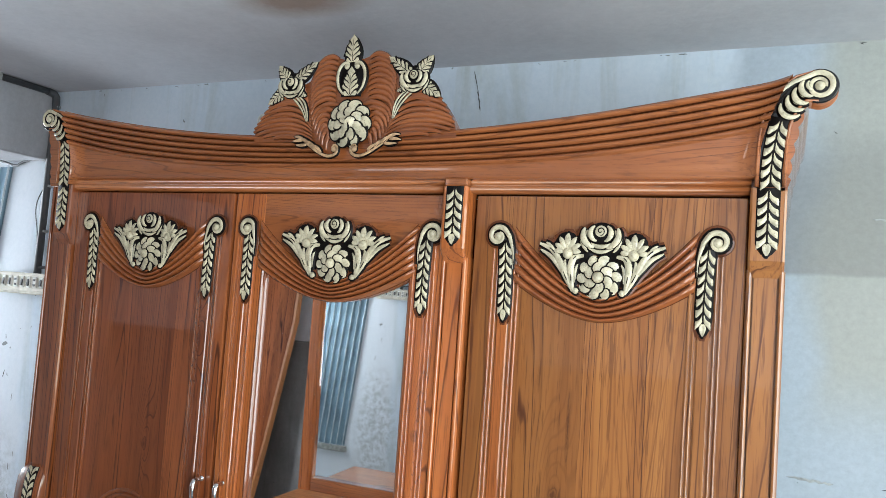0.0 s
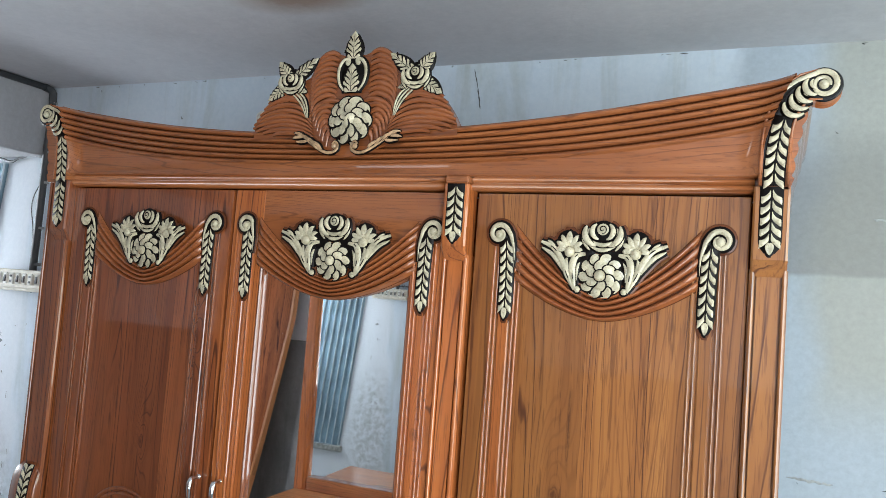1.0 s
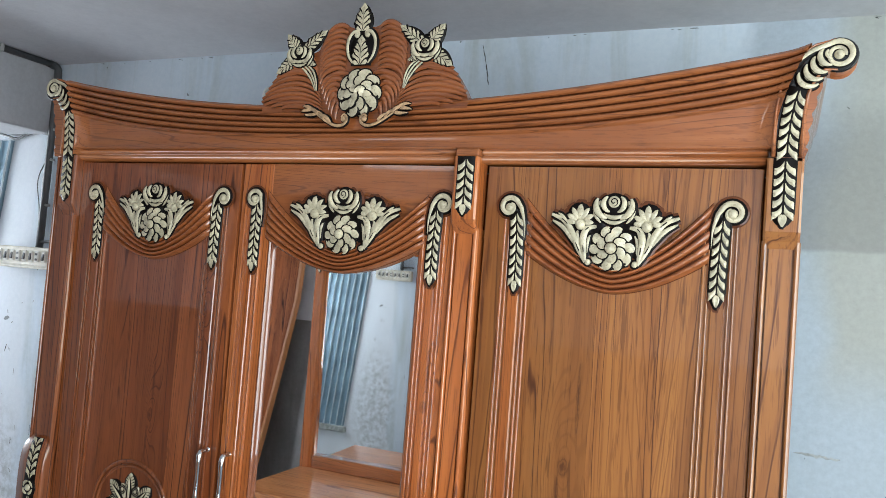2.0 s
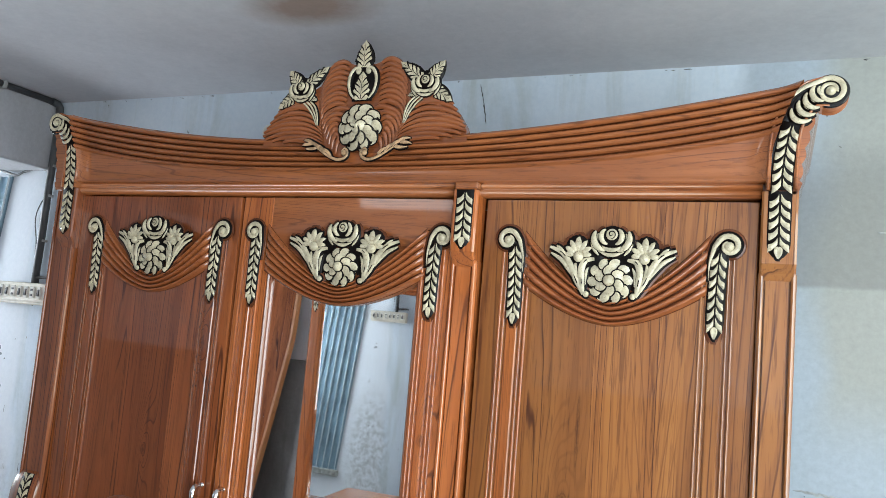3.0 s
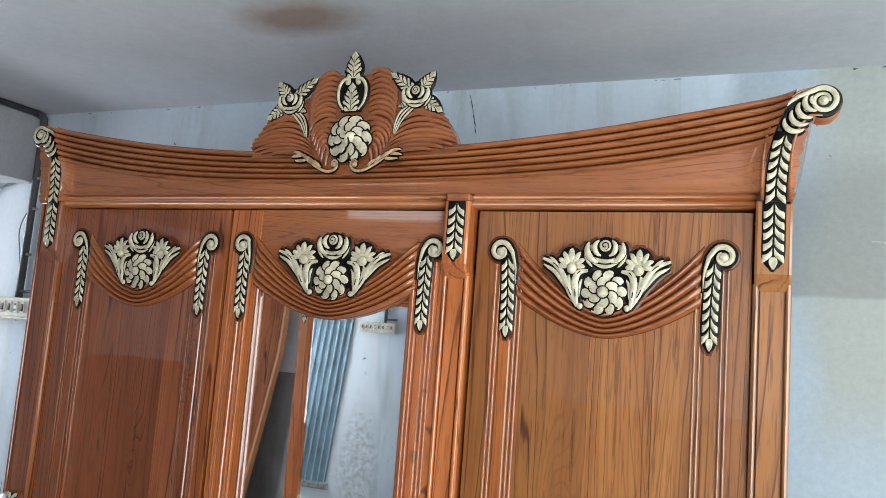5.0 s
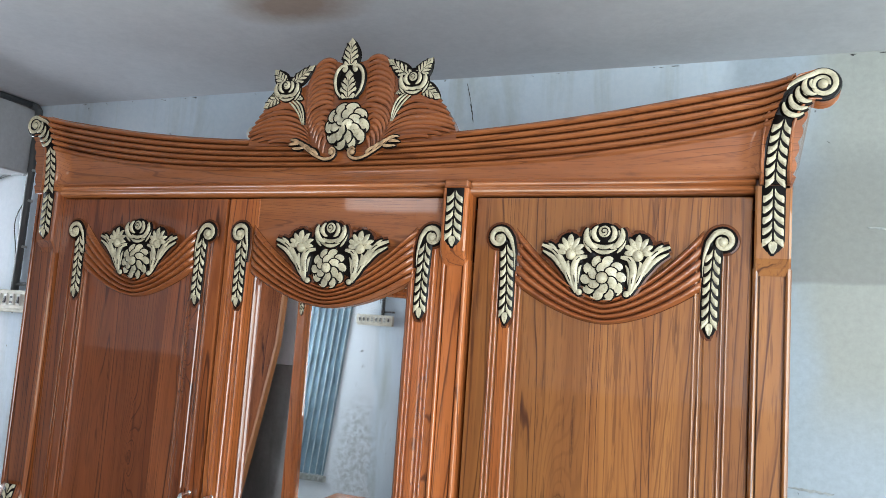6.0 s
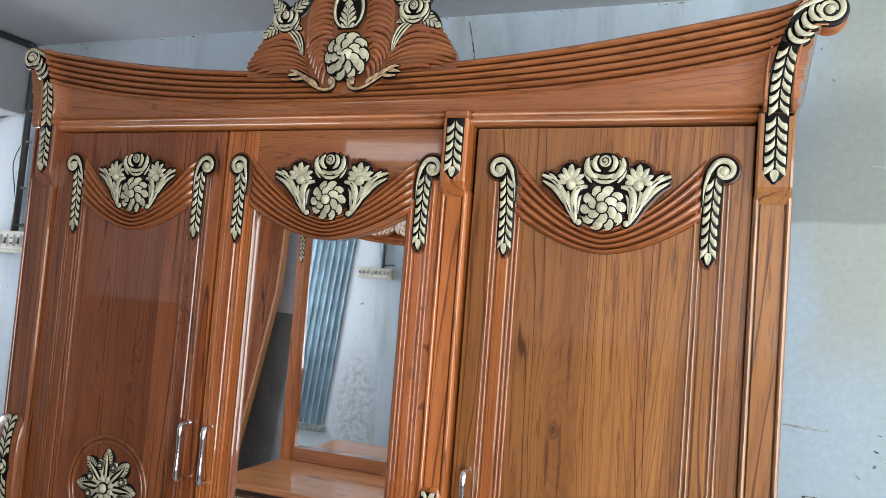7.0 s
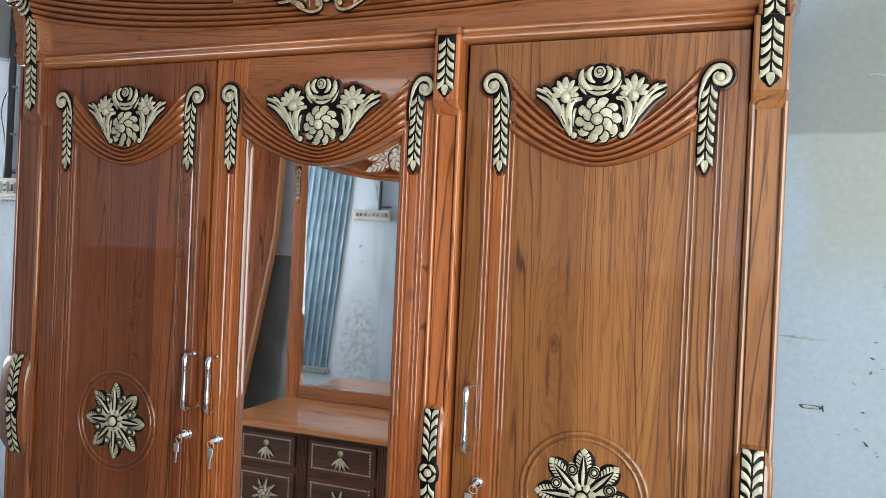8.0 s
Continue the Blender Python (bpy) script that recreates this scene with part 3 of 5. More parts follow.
    def garland(self, pts, n, hw, h=0.004, up=False, tip=True, full=False):
        """A herringbone of leaves in pairs on a dark band of half-width hw, hanging to a pointed tip."""
        P = [Vector((a, b)) for a, b in pts]
        seg = [(b - a).length for a, b in zip(P, P[1:])]
        tot = sum(seg)

        def at(s):
            d = s * tot
            for a, b, l in zip(P, P[1:], seg):
                if d <= l + 1e-9:
                    return a + (b - a) * (d / l), (b - a).normalized()
                d -= l
            return P[-1], (P[-1] - P[-2]).normalized()
        bed = [tuple(at(k / 12)[0]) for k in range(13)]
        self.bed(bed, [hw * (1.0 if k < 10 or not tip else (0.98, 0.84, 0.46)[k - 10]) for k in range(13)])
        nn = n + (1.15 if tip else 0.35)
        step = tot / nn
        d_out = step * 0.72
        reach = 0.80 if full else 0.74
        for i in range(n):
            for side in (-1, 1):
                rows = []
                for q in np.linspace(0, 1, 7):
                    # across: q = 0 at the stem, 1 at the edge of the band
                    row = []
                    gap = 0.10 + 0.27 * math.sin(math.pi * min(1.0, 0.12 + 0.80 * q)) ** 0.8
                    s0 = step * (i + gap) + d_out * q ** 0.7
                    s1 = step * (i + 1.0) + d_out * q ** 0.7
                    for t in np.linspace(0, 1, 6):
                        pos = s0 + (s1 - s0) * t
                        c, d = at(min(1.0, max(0.0, (tot - pos if up else pos) / tot)))
                        if up:
                            d = -d
                        nrm = Vector((-d.y, d.x)) * side
                        over = max(0.0, pos - tot) if not up else 0.0
                        c = c + d * over + nrm * hw * (0.085 + reach * q)
                        e = min(1.0, 4.2 * min(t, 1 - t)) * min(1.0, 5 * min(q + 0.08, 1 - q))
                        row.append((c.x, c.y, 0.0010 + h * (e ** 0.6) * (0.75 + 0.25 * q)))
                    rows.append(row)
                self.surf(rows if side > 0 else rows[::-1], 0)
        if tip:
            q, d = at((n + 0.10) / nn)
            self.leaf(q.x, q.y, math.degrees(math.atan2(d.y, d.x)), step * 1.20, hw * 1.30, h, 0.0012, vein=0.7, point=0.9, back=True)

    def done(self, name, parent, label="", mats=None):
        return part(name, self.bm, mats or [CREAM, BLACK, CARVED_DARK], parent, label)


# ---- the room ----
def structure(name, bm, mat, label, category):
    return tagged(part(name, bm, mat), label, category, kind="structure")


def wall_with_hole(axis, at, thick, a0, a1, z0, z1, hole):
    """A wall at x or y = at, thick outwards, with a rectangular opening (a, a, z, z) through it."""
    bm = bmesh.new()
    h0, h1, g0, g1 = hole
    for (p, q, r, s) in ((a0, h0, z0, z1), (h1, a1, z0, z1), (h0, h1, g1, z1), (h0, h1, z0, g0)):
        if q - p > 1e-4 and s - r > 1e-4:
            lo, hi = min(at, at + thick), max(at, at + thick)
            if axis == "y":
                box(p, q, lo, hi, r, s, 0, bm)
            else:
                box(lo, hi, p, q, r, s, 0, bm)
    return bm


structure("floor", box(XL - 0.2, XR + 0.2, YR - 0.2, YB + 0.2, -0.15, 0, 0), FLOOR, "bare grey cement floor", "floor")
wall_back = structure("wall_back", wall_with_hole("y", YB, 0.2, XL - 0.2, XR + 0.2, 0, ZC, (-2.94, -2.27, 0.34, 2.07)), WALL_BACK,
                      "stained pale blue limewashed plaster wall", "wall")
bm = wall_with_hole("y", YR, -0.2, XL - 0.2, 0.7, 1.35, ZC, (-1.26, -0.68, 2.21, 2.33))
structure("wall_rear_upper", bm, WALL_REAR, "pale lilac limewashed wall with a high window", "wall")
structure("wall_rear_side", wall_with_hole("y", YR, -0.2, 0.7, XR + 0.2, 0.0, ZC, (1.03, 2.58, 0.0, 2.27)), WALL_REAR, "limewashed wall with an open doorway", "wall")
bm = box(XL - 0.2, 0.698, YR - 0.2, YR + 0.006, 0, 1.348, 0.002)
box(0.70, 1.02, YR + 0.001, YR + 0.006, 0, 1.348, 0.001, bm)
structure("wall_rear_dado", bm, CEMENT, "dark damp cement dado", "wall")
structure("wall_right", wall_with_hole("x", XR, 0.2, YR, YB, 0, ZC, (-1.42, 0.12, 0.55, 2.2)), WALL, "limewashed wall with an open window", "wall")
structure("wall_left", wall_with_hole("x", XL, -0.2, YR, YB, 0, ZC, (-0.03, 0.53, 0.98, 2.12)), WALL, "limewashed wall with an open window", "wall")
structure("ground", box(-60, 60, -60, 60, -0.25, -0.16, 0), FLOOR, "bare earth ground outside", "ground")


def ceiling_slab():
    m, nt, n, b = node_mat("ceiling_stained")
    v = coords(nt)
    cloud = tex_noise(nt, v, 1.1, 5, 0.6, 0.5)
    col = ramp(nt, cloud, [(0.3, (0.48, 0.49, 0.52)), (0.55, (0.56, 0.57, 0.60)), (0.75, (0.61, 0.62, 0.65))])
    # a rusty damp patch over the wardrobe
    grad = n.new("ShaderNodeTexGradient")
    grad.gradient_type = 'SPHERICAL'
    link(nt, coords(nt, (4.2, 7.5, 1), (0.20 * 4.2, -0.03 * 7.5, -ZC)), grad.inputs[0])
    edge = tex_noise(nt, v, 9.0, 4, 0.6)
    mask = math_node(nt, 'MULTIPLY', grad.outputs[1], math_node(nt, 'ADD', edge, 0.35))
    col = mix(nt, 'MIX', ramp(nt, mask, [(0.05, (0, 0, 0)), (0.6, (0.75, 0.75, 0.75))]), col, (0.25, 0.145, 0.085))
    fine = tex_noise(nt, v, 40.0, 5, 0.7)
    col = mix(nt, 'OVERLAY', 0.15, col, ramp(nt, fine, [(0.3, (0.25, 0.25, 0.25)), (0.7, (0.7, 0.7, 0.7))]))
    link(nt, col, b.inputs["Base Color"])
    b.inputs["Roughness"].default_value = 0.8
    bump(nt, math_node(nt, 'ADD', fine, math_node(nt, 'MULTIPLY', cloud, 3.0)), 0.3, 0.005, b)
    return m


structure("ceiling", box(XL - 0.2, XR + 0.2, YR - 0.2, YB + 0.2, ZC, ZC + 0.15, 0), ceiling_slab(), "grey plastered ceiling with a rusty damp patch", "ceiling")
structure("beam", box(-2.03, -1.765, YR + 0.003, YB - 0.003, 2.085, ZC - 0.003, 0.006), CEILING, "limewashed ceiling beam", "beam")


def wiggle(seed, pts, w, y, mat, name, label=""):
    """A thin crack or scuff that lies on the back wall."""
    rnd = random.Random(seed)
    bm = bmesh.new()
    rows = []
    for i, (x, z) in enumerate(pts):
        dx, dz = rnd.uniform(-0.5, 0.5) * w, rnd.uniform(-0.5, 0.5) * w
        ww = w * rnd.uniform(0.4, 1.2) * (0.3 if i in (0, len(pts) - 1) else 1)
        a, b = pts[max(0, i - 1)], pts[min(len(pts) - 1, i + 1)]
        d = math.hypot(b[0] - a[0], b[1] - a[1]) or 1
        nx, nz = -(b[1] - a[1]) / d, (b[0] - a[0]) / d
        rows.append([(x + dx - nx * ww, y, z + dz - nz * ww), (x + dx, y - 0.0015, z + dz), (x + dx + nx * ww, y, z + dz + nz * ww)])
    sheet(bm, rows)
    return part(name, bm, mat, wall_back, label)


def line(x0, z0, x1, z1, n):
    return [(x0 + (x1 - x0) * i / n, z0 + (z1 - z0) * i / n) for i in range(n + 1)]


wiggle(1, line(0.045, 2.345, 0.060, 2.285, 9), 0.0016, YB - 0.002, CRACK, "crack", "dark plaster crack")
wiggle(2, line(0.060, 2.285, 0.072, 2.222, 9), 0.0021, YB - 0.002, CRACK, "crack", "dark plaster crack")
wiggle(3, line(0.962, 1.262, 1.065, 1.258, 16), 0.0035, YB - 0.002, SCUFF, "scuff")
def gouge(x, z, a, b):
    """A shallow knock in the plaster: a torn dark rim round a pale floor."""
    rnd = random.Random(31)
    for q0, q1, mat, dy in ((1.0, 0.66, CRACK, 0.0022), (0.70, 0.02, SCUFF, 0.0028)):
        bm = bmesh.new()
        rows = []
        for q in (q0, q1):
            row = [(x + q * a * math.cos(w) * (1 + 0.10 * math.sin(3 * w + 1)), YB - dy, z + q * b * math.sin(w) * (1 + 0.25 * math.sin(2 * w + 0.6)) - 0.06 * q * a * math.cos(w)) for w in np.linspace(0, 2 * math.pi, 23)]
            rows.append(row)
        sheet(bm, rows)
        part("gouge", bm, mat, wall_back, "torn knock in the plaster" if q0 == 1.0 else "")


gouge(1.040, 1.091, 0.027, 0.0058)
wiggle(5, line(1.066, 1.098, 1.070, 1.083, 5), 0.0022, YB - 0.003, CRACK, "scuff")
for k, (x, z) in enumerate(((1.17, 1.262), (1.20, 1.258), (1.235, 1.255), (1.19, 1.20), (1.165, 1.226), (1.13, 1.165), (1.15, 1.09), (1.14, 1.05), (1.16, 1.02), (1.10, 1.03))):
    wiggle(60 + k, line(x, z, x + 0.012, z - 0.006 * (k % 3), 3), 0.0012 + 0.0004 * (k % 3), YB - 0.002, (CRACK, GRIME)[k % 2], "chip")
wiggle(6, line(1.13, 1.912, 1.20, 1.907, 8), 0.003, YB - 0.002, SCUFF, "scuff")
for k in range(16):
    rx = random.Random(100 + k)
    x, z = rx.uniform(0.97, 1.5), rx.choice((rx.uniform(0.95, 1.3), rx.uniform(0.9, 2.3)))
    wiggle(200 + k, line(x, z, x + rx.uniform(-0.008, 0.012), z + rx.uniform(-0.01, 0.004), 2), rx.uniform(0.0008, 0.0020), YB - 0.002, rx.choice((CRACK, GRIME, SCUFF)), "chip")
for k in range(34):
    rx = random.Random(400 + k)
    x, z = rx.choice((rx.uniform(-1.93, -1.0), rx.gauss(-1.9, 0.06))), rx.choice((rx.uniform(0.4, 1.5), rx.gauss(0.75, 0.16)))
    wiggle(500 + k, line(x, z, x + rx.uniform(-0.008, 0.012), z + rx.uniform(-0.05, 0.01), 3), rx.uniform(0.0008, 0.0028), YB - 0.002, rx.choice((CRACK, GRIME)), "chip")
for k in range(26):
    rx = random.Random(700 + k)
    x = rx.uniform(-1.6, 2.0)
    wiggle(740 + k, line(x, ZC - 0.006, x + rx.uniform(0.004, 0.025), ZC - rx.uniform(0.004, 0.012), 3), rx.uniform(0.0005, 0.0014), YB - 0.002, CRACK, "chip")


# corrugated sheet in the opening of the back wall
def corrugated():
    bm = bmesh.new()
    xs = np.linspace(-2.95, -2.005, 340)
    f = [0.013 * max(0.0, math.sin((x + 2.93) / 0.056 * 2 * math.pi)) ** 9 for x in xs]
    for off in (0.0, 0.0025):
        # ridge tops get the paler material
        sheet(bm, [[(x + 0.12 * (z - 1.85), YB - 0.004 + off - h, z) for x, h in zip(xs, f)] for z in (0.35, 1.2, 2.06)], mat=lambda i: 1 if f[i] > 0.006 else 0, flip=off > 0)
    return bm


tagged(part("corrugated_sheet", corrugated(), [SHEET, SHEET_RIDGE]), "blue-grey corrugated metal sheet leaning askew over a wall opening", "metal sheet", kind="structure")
structure("window_sill", box(-2.98, -2.16, YB - 0.024, YB - 0.001, 0.300, 0.347, 0.004), GRIME, "grey cement sill below the metal sheet", "sill")


# ---- electric fittings ----
def conduit():
    root = empty("conduit", pose(-1.74, YB - 0.02, 0), "dark grey wiring conduit pipe run along the beam", "conduit")
    inv = root.matrix_basis.inverted()

    def here(pts):
        return [inv @ Vector(p) for p in pts]
    zt = 2.352
    part("level_pipe", pipe(bmesh.new(), here([(-1.748, YR + 0.05, zt), (-1.748, YB - 0.04, zt)]), 0.0125), PVC, root)
    part("elbow", pipe(bmesh.new(), here([(-1.748, YB - 0.06, zt), (-1.748, YB - 0.03, zt - 0.004), (-1.748, YB - 0.019, zt - 0.014), (-1.748, YB - 0.017, zt - 0.05)]), 0.0150), PVC, root)
    part("drop_pipe", pipe(bmesh.new(), here([(-1.748, YB - 0.017, zt - 0.03), (-1.752, YB - 0.017, 2.0), (-1.757, YB - 0.017, 1.62)]), 0.0140), PVC, root)
    for z in (2.30, 2.10, 1.98, 1.80):
        part("clip", box(-0.020, 0.005, -0.004, 0.018, z - 0.005, z + 0.005, 0.002), CLIP, root, "grey saddle clip")
    for y in (0.35, -0.2, -0.9):
        b = box(-1.765, -1.733, y - 0.008, y + 0.008, zt - 0.016, zt + 0.016, 0.003)
        bmesh.ops.transform(b, matrix=inv, verts=b.verts)
        part("clip", b, CLIP, root, "grey saddle clip")
    rnd = random.Random(5)
    pts = [(-1.76 - 0.4 * s, YB - 0.012, 2.075 + 0.012 * math.sin(9 * s) + rnd.uniform(-0.004, 0.004) + 0.01 * s) for s in np.linspace(0, 1, 14)]
    part("cable", pipe(bmesh.new(), here(pts), 0.005, 6), PVC, root, "thin sagging black cable")
    loop = [(-1.775 - 0.035 * math.sin(math.pi * s) - 0.012 * math.sin(7 * s), YB - 0.008, 1.98 - 0.27 * s) for s in np.linspace(0, 1, 14)]
    part("cable", pipe(bmesh.new(), here(loop), 0.0022, 5), PVC, root, "thin loose wire")


conduit()


def switchboard():
    x0, x1, z0, z1, yf = -1.965, -1.665, 1.548, 1.628, YB - 0.045
    root = empty("switchboard", pose((x0 + x1) / 2, YB, z0), "cream wall switchboard with a row of switches", "switchboard")
    inv = root.matrix_basis.inverted()

    def add(name, bm, mat, label=""):
        bmesh.ops.transform(bm, matrix=inv, verts=bm.verts)
        return part(name, bm, mat, root, label)
    add("box", box(x0, x1, yf + 0.008, YB, z0, z1, 0.004), BOXWOOD, "worn cream wooden box")
    add("plate", box(x0 - 0.004, x1 + 0.004, yf, yf + 0.009, z0 + 0.012, z1 + 0.004, 0.003), BOXWOOD)
    for i in range(8):
        cx = x0 + 0.027 + i * 0.0352
        if i in (3, 6):
            add("socket", box(cx - 0.012, cx + 0.012, yf - 0.006, yf + 0.002, z0 + 0.026, z1 - 0.010, 0.003), WHITE, "white socket outlet")
            for dz in (0.011, -0.009):
                add("socket_hole", box(cx - 0.006, cx + 0.006, yf - 0.0075, yf - 0.004, (z0 + z1) / 2 + 0.006 + dz - 0.004, (z0 + z1) / 2 + 0.006 + dz + 0.004, 0.001), SWITCH)
        else:
            b = box(cx - 0.010, cx + 0.010, yf - 0.004, yf + 0.002, z0 + 0.026, z1 - 0.010, 0.002)
            add("switch_surround", b, WHITE)
            b = box(cx - 0.0055, cx + 0.0055, yf - 0.011, yf - 0.002, z0 + 0.034, z1 - 0.020, 0.002)
            for v in b.verts:
                if v.co.z > (z0 + z1) / 2 + 0.006:
                    v.co.y += 0.005
            add("switch", b, SWITCH, "dark rocker switch")
    add("outlet_pipe", pipe(bmesh.new(), [(-1.745, YB - 0.02, 1.655), (-1.70, YB - 0.02, 1.658), (-1.655, YB - 0.02, 1.657)], 0.006, 8), PVC)


switchboard()


def lamp_holder():
    x, z = -0.690, 2.200
    root = empty("lamp_holder", pose(x, YB, z), "white plastic lamp holder without a bulb, fixed to the wall", "lamp holder")
    part("base", pipe(bmesh.new(), [(0, 0, 0), (0, -0.012, 0), (0, -0.018, 0)], [0.036, 0.036, 0.028], 20), WHITE, root)
    bm = bmesh.new()
    prof = [(0.022, -0.016), (0.021, -0.05), (0.024, -0.055), (0.024, -0.062), (0.0165, -0.062), (0.016, -0.03), (0.001, -0.029)]
    sheet(bm, [[(r * math.cos(a), y, r * math.sin(a)) for a in np.linspace(0, 2 * math.pi, 21)] for r, y in prof])
    part("socket", bm, WHITE, root)
    bm = bmesh.new()
    rnd = random.Random(9)
    for k in range(5):
        a = (0.01 * k, -0.01, 0.02)
        pts = [(0.03 + 0.018 * k + 0.02 * s + rnd.uniform(-.006, .006), -0.006, 0.03 + 0.07 * s + rnd.uniform(-.01, .01)) for s in np.linspace(0, 1, 6)]
        pipe(bm, pts, 0.0013, 4)
    part("wire", bm, PVC, root, "thin frayed wire ends")


lamp_holder()


# ---- the wardrobe ----
# x extents: left pilaster, door, door, middle pilaster, door, right pilaster
wardrobe = empty("wardrobe", pose(0, 0, 0), "three-door glossy teak wardrobe with cream-painted carvings and a mirror door", "wardrobe")
Z0, ZD, YBACK = 0.13, 1.874, 0.50
D1, D2, D3 = (-0.857, -0.3190), (-0.3105, 0.258), (0.3310, 0.8748)
PL, PM, PR = (-0.948, -0.862), (0.262, 0.3225), (0.8762, 0.942)

part("side_panel", box(-0.935, -0.912, 0.03, YBACK, 0.02, 1.93, 0.002), WOOD_V, wardrobe)
part("side_panel", box(0.912, 0.935, 0.03, YBACK, 0.02, 1.93, 0.002), WOOD_V, wardrobe)
part("back_panel", box(-0.91, 0.91, YBACK - 0.012, YBACK, 0.1, 1.93, 0.001), WOOD_PLANK, wardrobe)
part("top_board", box(-0.94, 0.94, 0.025, YBACK, 1.932, 1.95, 0.002), WOOD_H, wardrobe)
part("bottom_board", box(-0.91, 0.91, 0.03, YBACK, 0.10, 0.125, 0.002), WOOD_H, wardrobe)
part("plinth", box(-0.95, 0.945, -0.02, YBACK, 0, 0.098, 0.004), WOOD_H, wardrobe)
part("top_rail", box(-0.93, 0.93, 0.003, 0.03, ZD + 0.001, 1.935, 0.001), WOOD_H, wardrobe)


def pilaster(x0, x1, side):
    """Fluted pilaster with a carved capital, side -1 left, 0 middle, 1 right."""
    w = x1 - x0
    c = (x0 + x1) / 2
    y = -0.012
    prof = [(x0, 0.05), (x0, y + 0.004)] + bead(x0 + 0.006, 0.0045, y, 8) + [(x0 + 0.0108, y + 0.010), (x0 + 0.0132, y + 0.010), (x0 + 0.0134, y)] \
        + [(x1 - 0.0134, y), (x1 - 0.0132, y + 0.010), (x1 - 0.0108, y + 0.010)] + bead(x1 - 0.006, 0.0045, y) + [(x1, y + 0.004), (x1, 0.05)]
    shaft = part("pilaster", profile_z(bmesh.new(), prof, 0.10, 1.735 if side >= 0 else 1.884), (WOOD_V, WOOD_MID_LIT, WOOD_RIGHT_LIT)[side + 1], wardrobe)
    # capital: a block with a tapered foot
    yc = -0.034 if side == 0 else -0.03
    bm = bmesh.new()
    secs = [(1.885, yc), (1.752, yc), (1.735, yc + 0.012), (1.722, y - 0.001)]
    if side < 0:
        c = -0.886
    q0, q1 = (x0 + 0.002, x1 - 0.002) if side >= 0 else (c - 0.030, c + 0.030)
    rows = [[(q0, 0.02, z), (q0, yy + 0.004, z), (q0 + 0.004, yy, z), (q1 - 0.004, yy, z), (q1, yy + 0.004, z), (q1, 0.02, z)] for z, yy in secs]
    vs = sheet(bm, rows, smooth=False)
    bm.faces.new(vs[0])
    bm.faces.new(vs[-1])
    wood = (WOOD_V, WOOD_MID_LIT, WOOD_RIGHT_LIT)[side + 1]
    cap = part("capital", bm, wood, shaft)
    g = Carve(c, 1.885, yc, margin=0.004)
    g.garland([(0, 0.0), (0, -0.122)], 5, 0.0205, 0.003, full=True)
    g.done("leaf_garland", shaft, "cream leaf garland on a black ground")
    # lower applied carving
    if side < 0:
        c, q0, q1 = (x0 + x1) / 2, x0 + 0.002, x1 - 0.002
    yl = -0.034
    zt, zb = 1.120, 0.846
    bm = bmesh.new()
    rows = []
    for s in np.linspace(0, 1, 15):
        z = zt + (zb - zt) * s
        e = min(s, 1 - s)
        k = min(1.0, e / 0.10) ** 0.5
        yy = y + (yl - y) * k + 0.020 * abs(2 * s - 1) ** 3 * (1 if side else 0.4)
        yy = min(yy, y - 0.001)
        ext = 0.012 * k * (1 if side else 0)
        a, b = (q0 - ext, q1) if side < 0 else (q0, q1 + (ext * 0.3 if side > 0 else 0))
        tp = 0.010 * (1 - k)
        a, b = a + tp, b - tp
        rows.append([(a, 0.0, z), (a, yy + 0.005, z), (a + 0.005, yy, z), (b - 0.005, yy, z), (b, yy + 0.005, z), (b, 0.0, z)])
    vs = sheet(bm, rows, smooth=True)
    bm.faces.new(vs[0])
    bm.faces.new(vs[-1])
    part("applied_block", bm, wood, shaft)
    g = Carve(c, (zt + zb) / 2, yl, margin=0.0045)
    hl = 0.0175 if side == 0 else 0.0205
    g.garland([(0, 0.130), (0, 0.016)], 5, hl, 0.0028, up=True, tip=False, full=True)
    g.garland([(0, -0.130), (0, -0.016)], 5, hl, 0.0028, up=True, tip=False, full=True)
    g.disc(0, 0, 0.0245, 0.0030)
    for k in range(4):
        g.arc(0, 0, 0.0165, 90 * k + 6, 90 * k + 84, 0.0052, 0.0036, 0.8)
    g.ball(0, 0, 0.0088, 0.8, 0.0040, n=12, back=False)
    for v in g.bm.verts:
        v.co.y += 0.020 * abs(2 * (v.co.z - zb) / (zt - zb) - 1) ** 3 * (1 if side else 0.4)
    g.done("flower_garland", shaft, "cream leaf garland with a flower on a black ground")


pilaster(*PL, -1)
pilaster(*PM, 0)
pilaster(*PR, 1)

# swag heights: upper and lower edge of the ribbed drapery across a door
SW_END, SW_MID, SW_LEND, SW_LMID = 1.806, 1.668, 1.690, 1.6175


def swag_rows(c, hw, ribs, y, depth, n=44):
    """Ribbed hanging band between two scrolls, centred on c."""
    rows = []
    m = ribs * 10
    for i in range(n + 1):
        t = 2 * i / n - 1
        k = abs(t) ** 1.55
        zu, zl = SW_MID + (SW_END - SW_MID) * k, SW_LMID + (SW_LEND - SW_LMID) * abs(t) ** 1.75
        row = []
        for j in range(m + 1):
            q = j / m
            s = (0.03, 0.22, 0.78, 0.93, 0.99, 1.0, 0.99, 0.93, 0.78, 0.22)[j % 10]
            env = min(1.0, 10 * min(q, 1 - q) + 0.15)
            edge = min(1.0, (1 - abs(t)) * 14 + 0.1)
            row.append((c + hw * t, y - depth * (0.08 + 0.92 * s) * edge * env, zu + (zl - zu) * q))
        rows.append(row)
    return rows


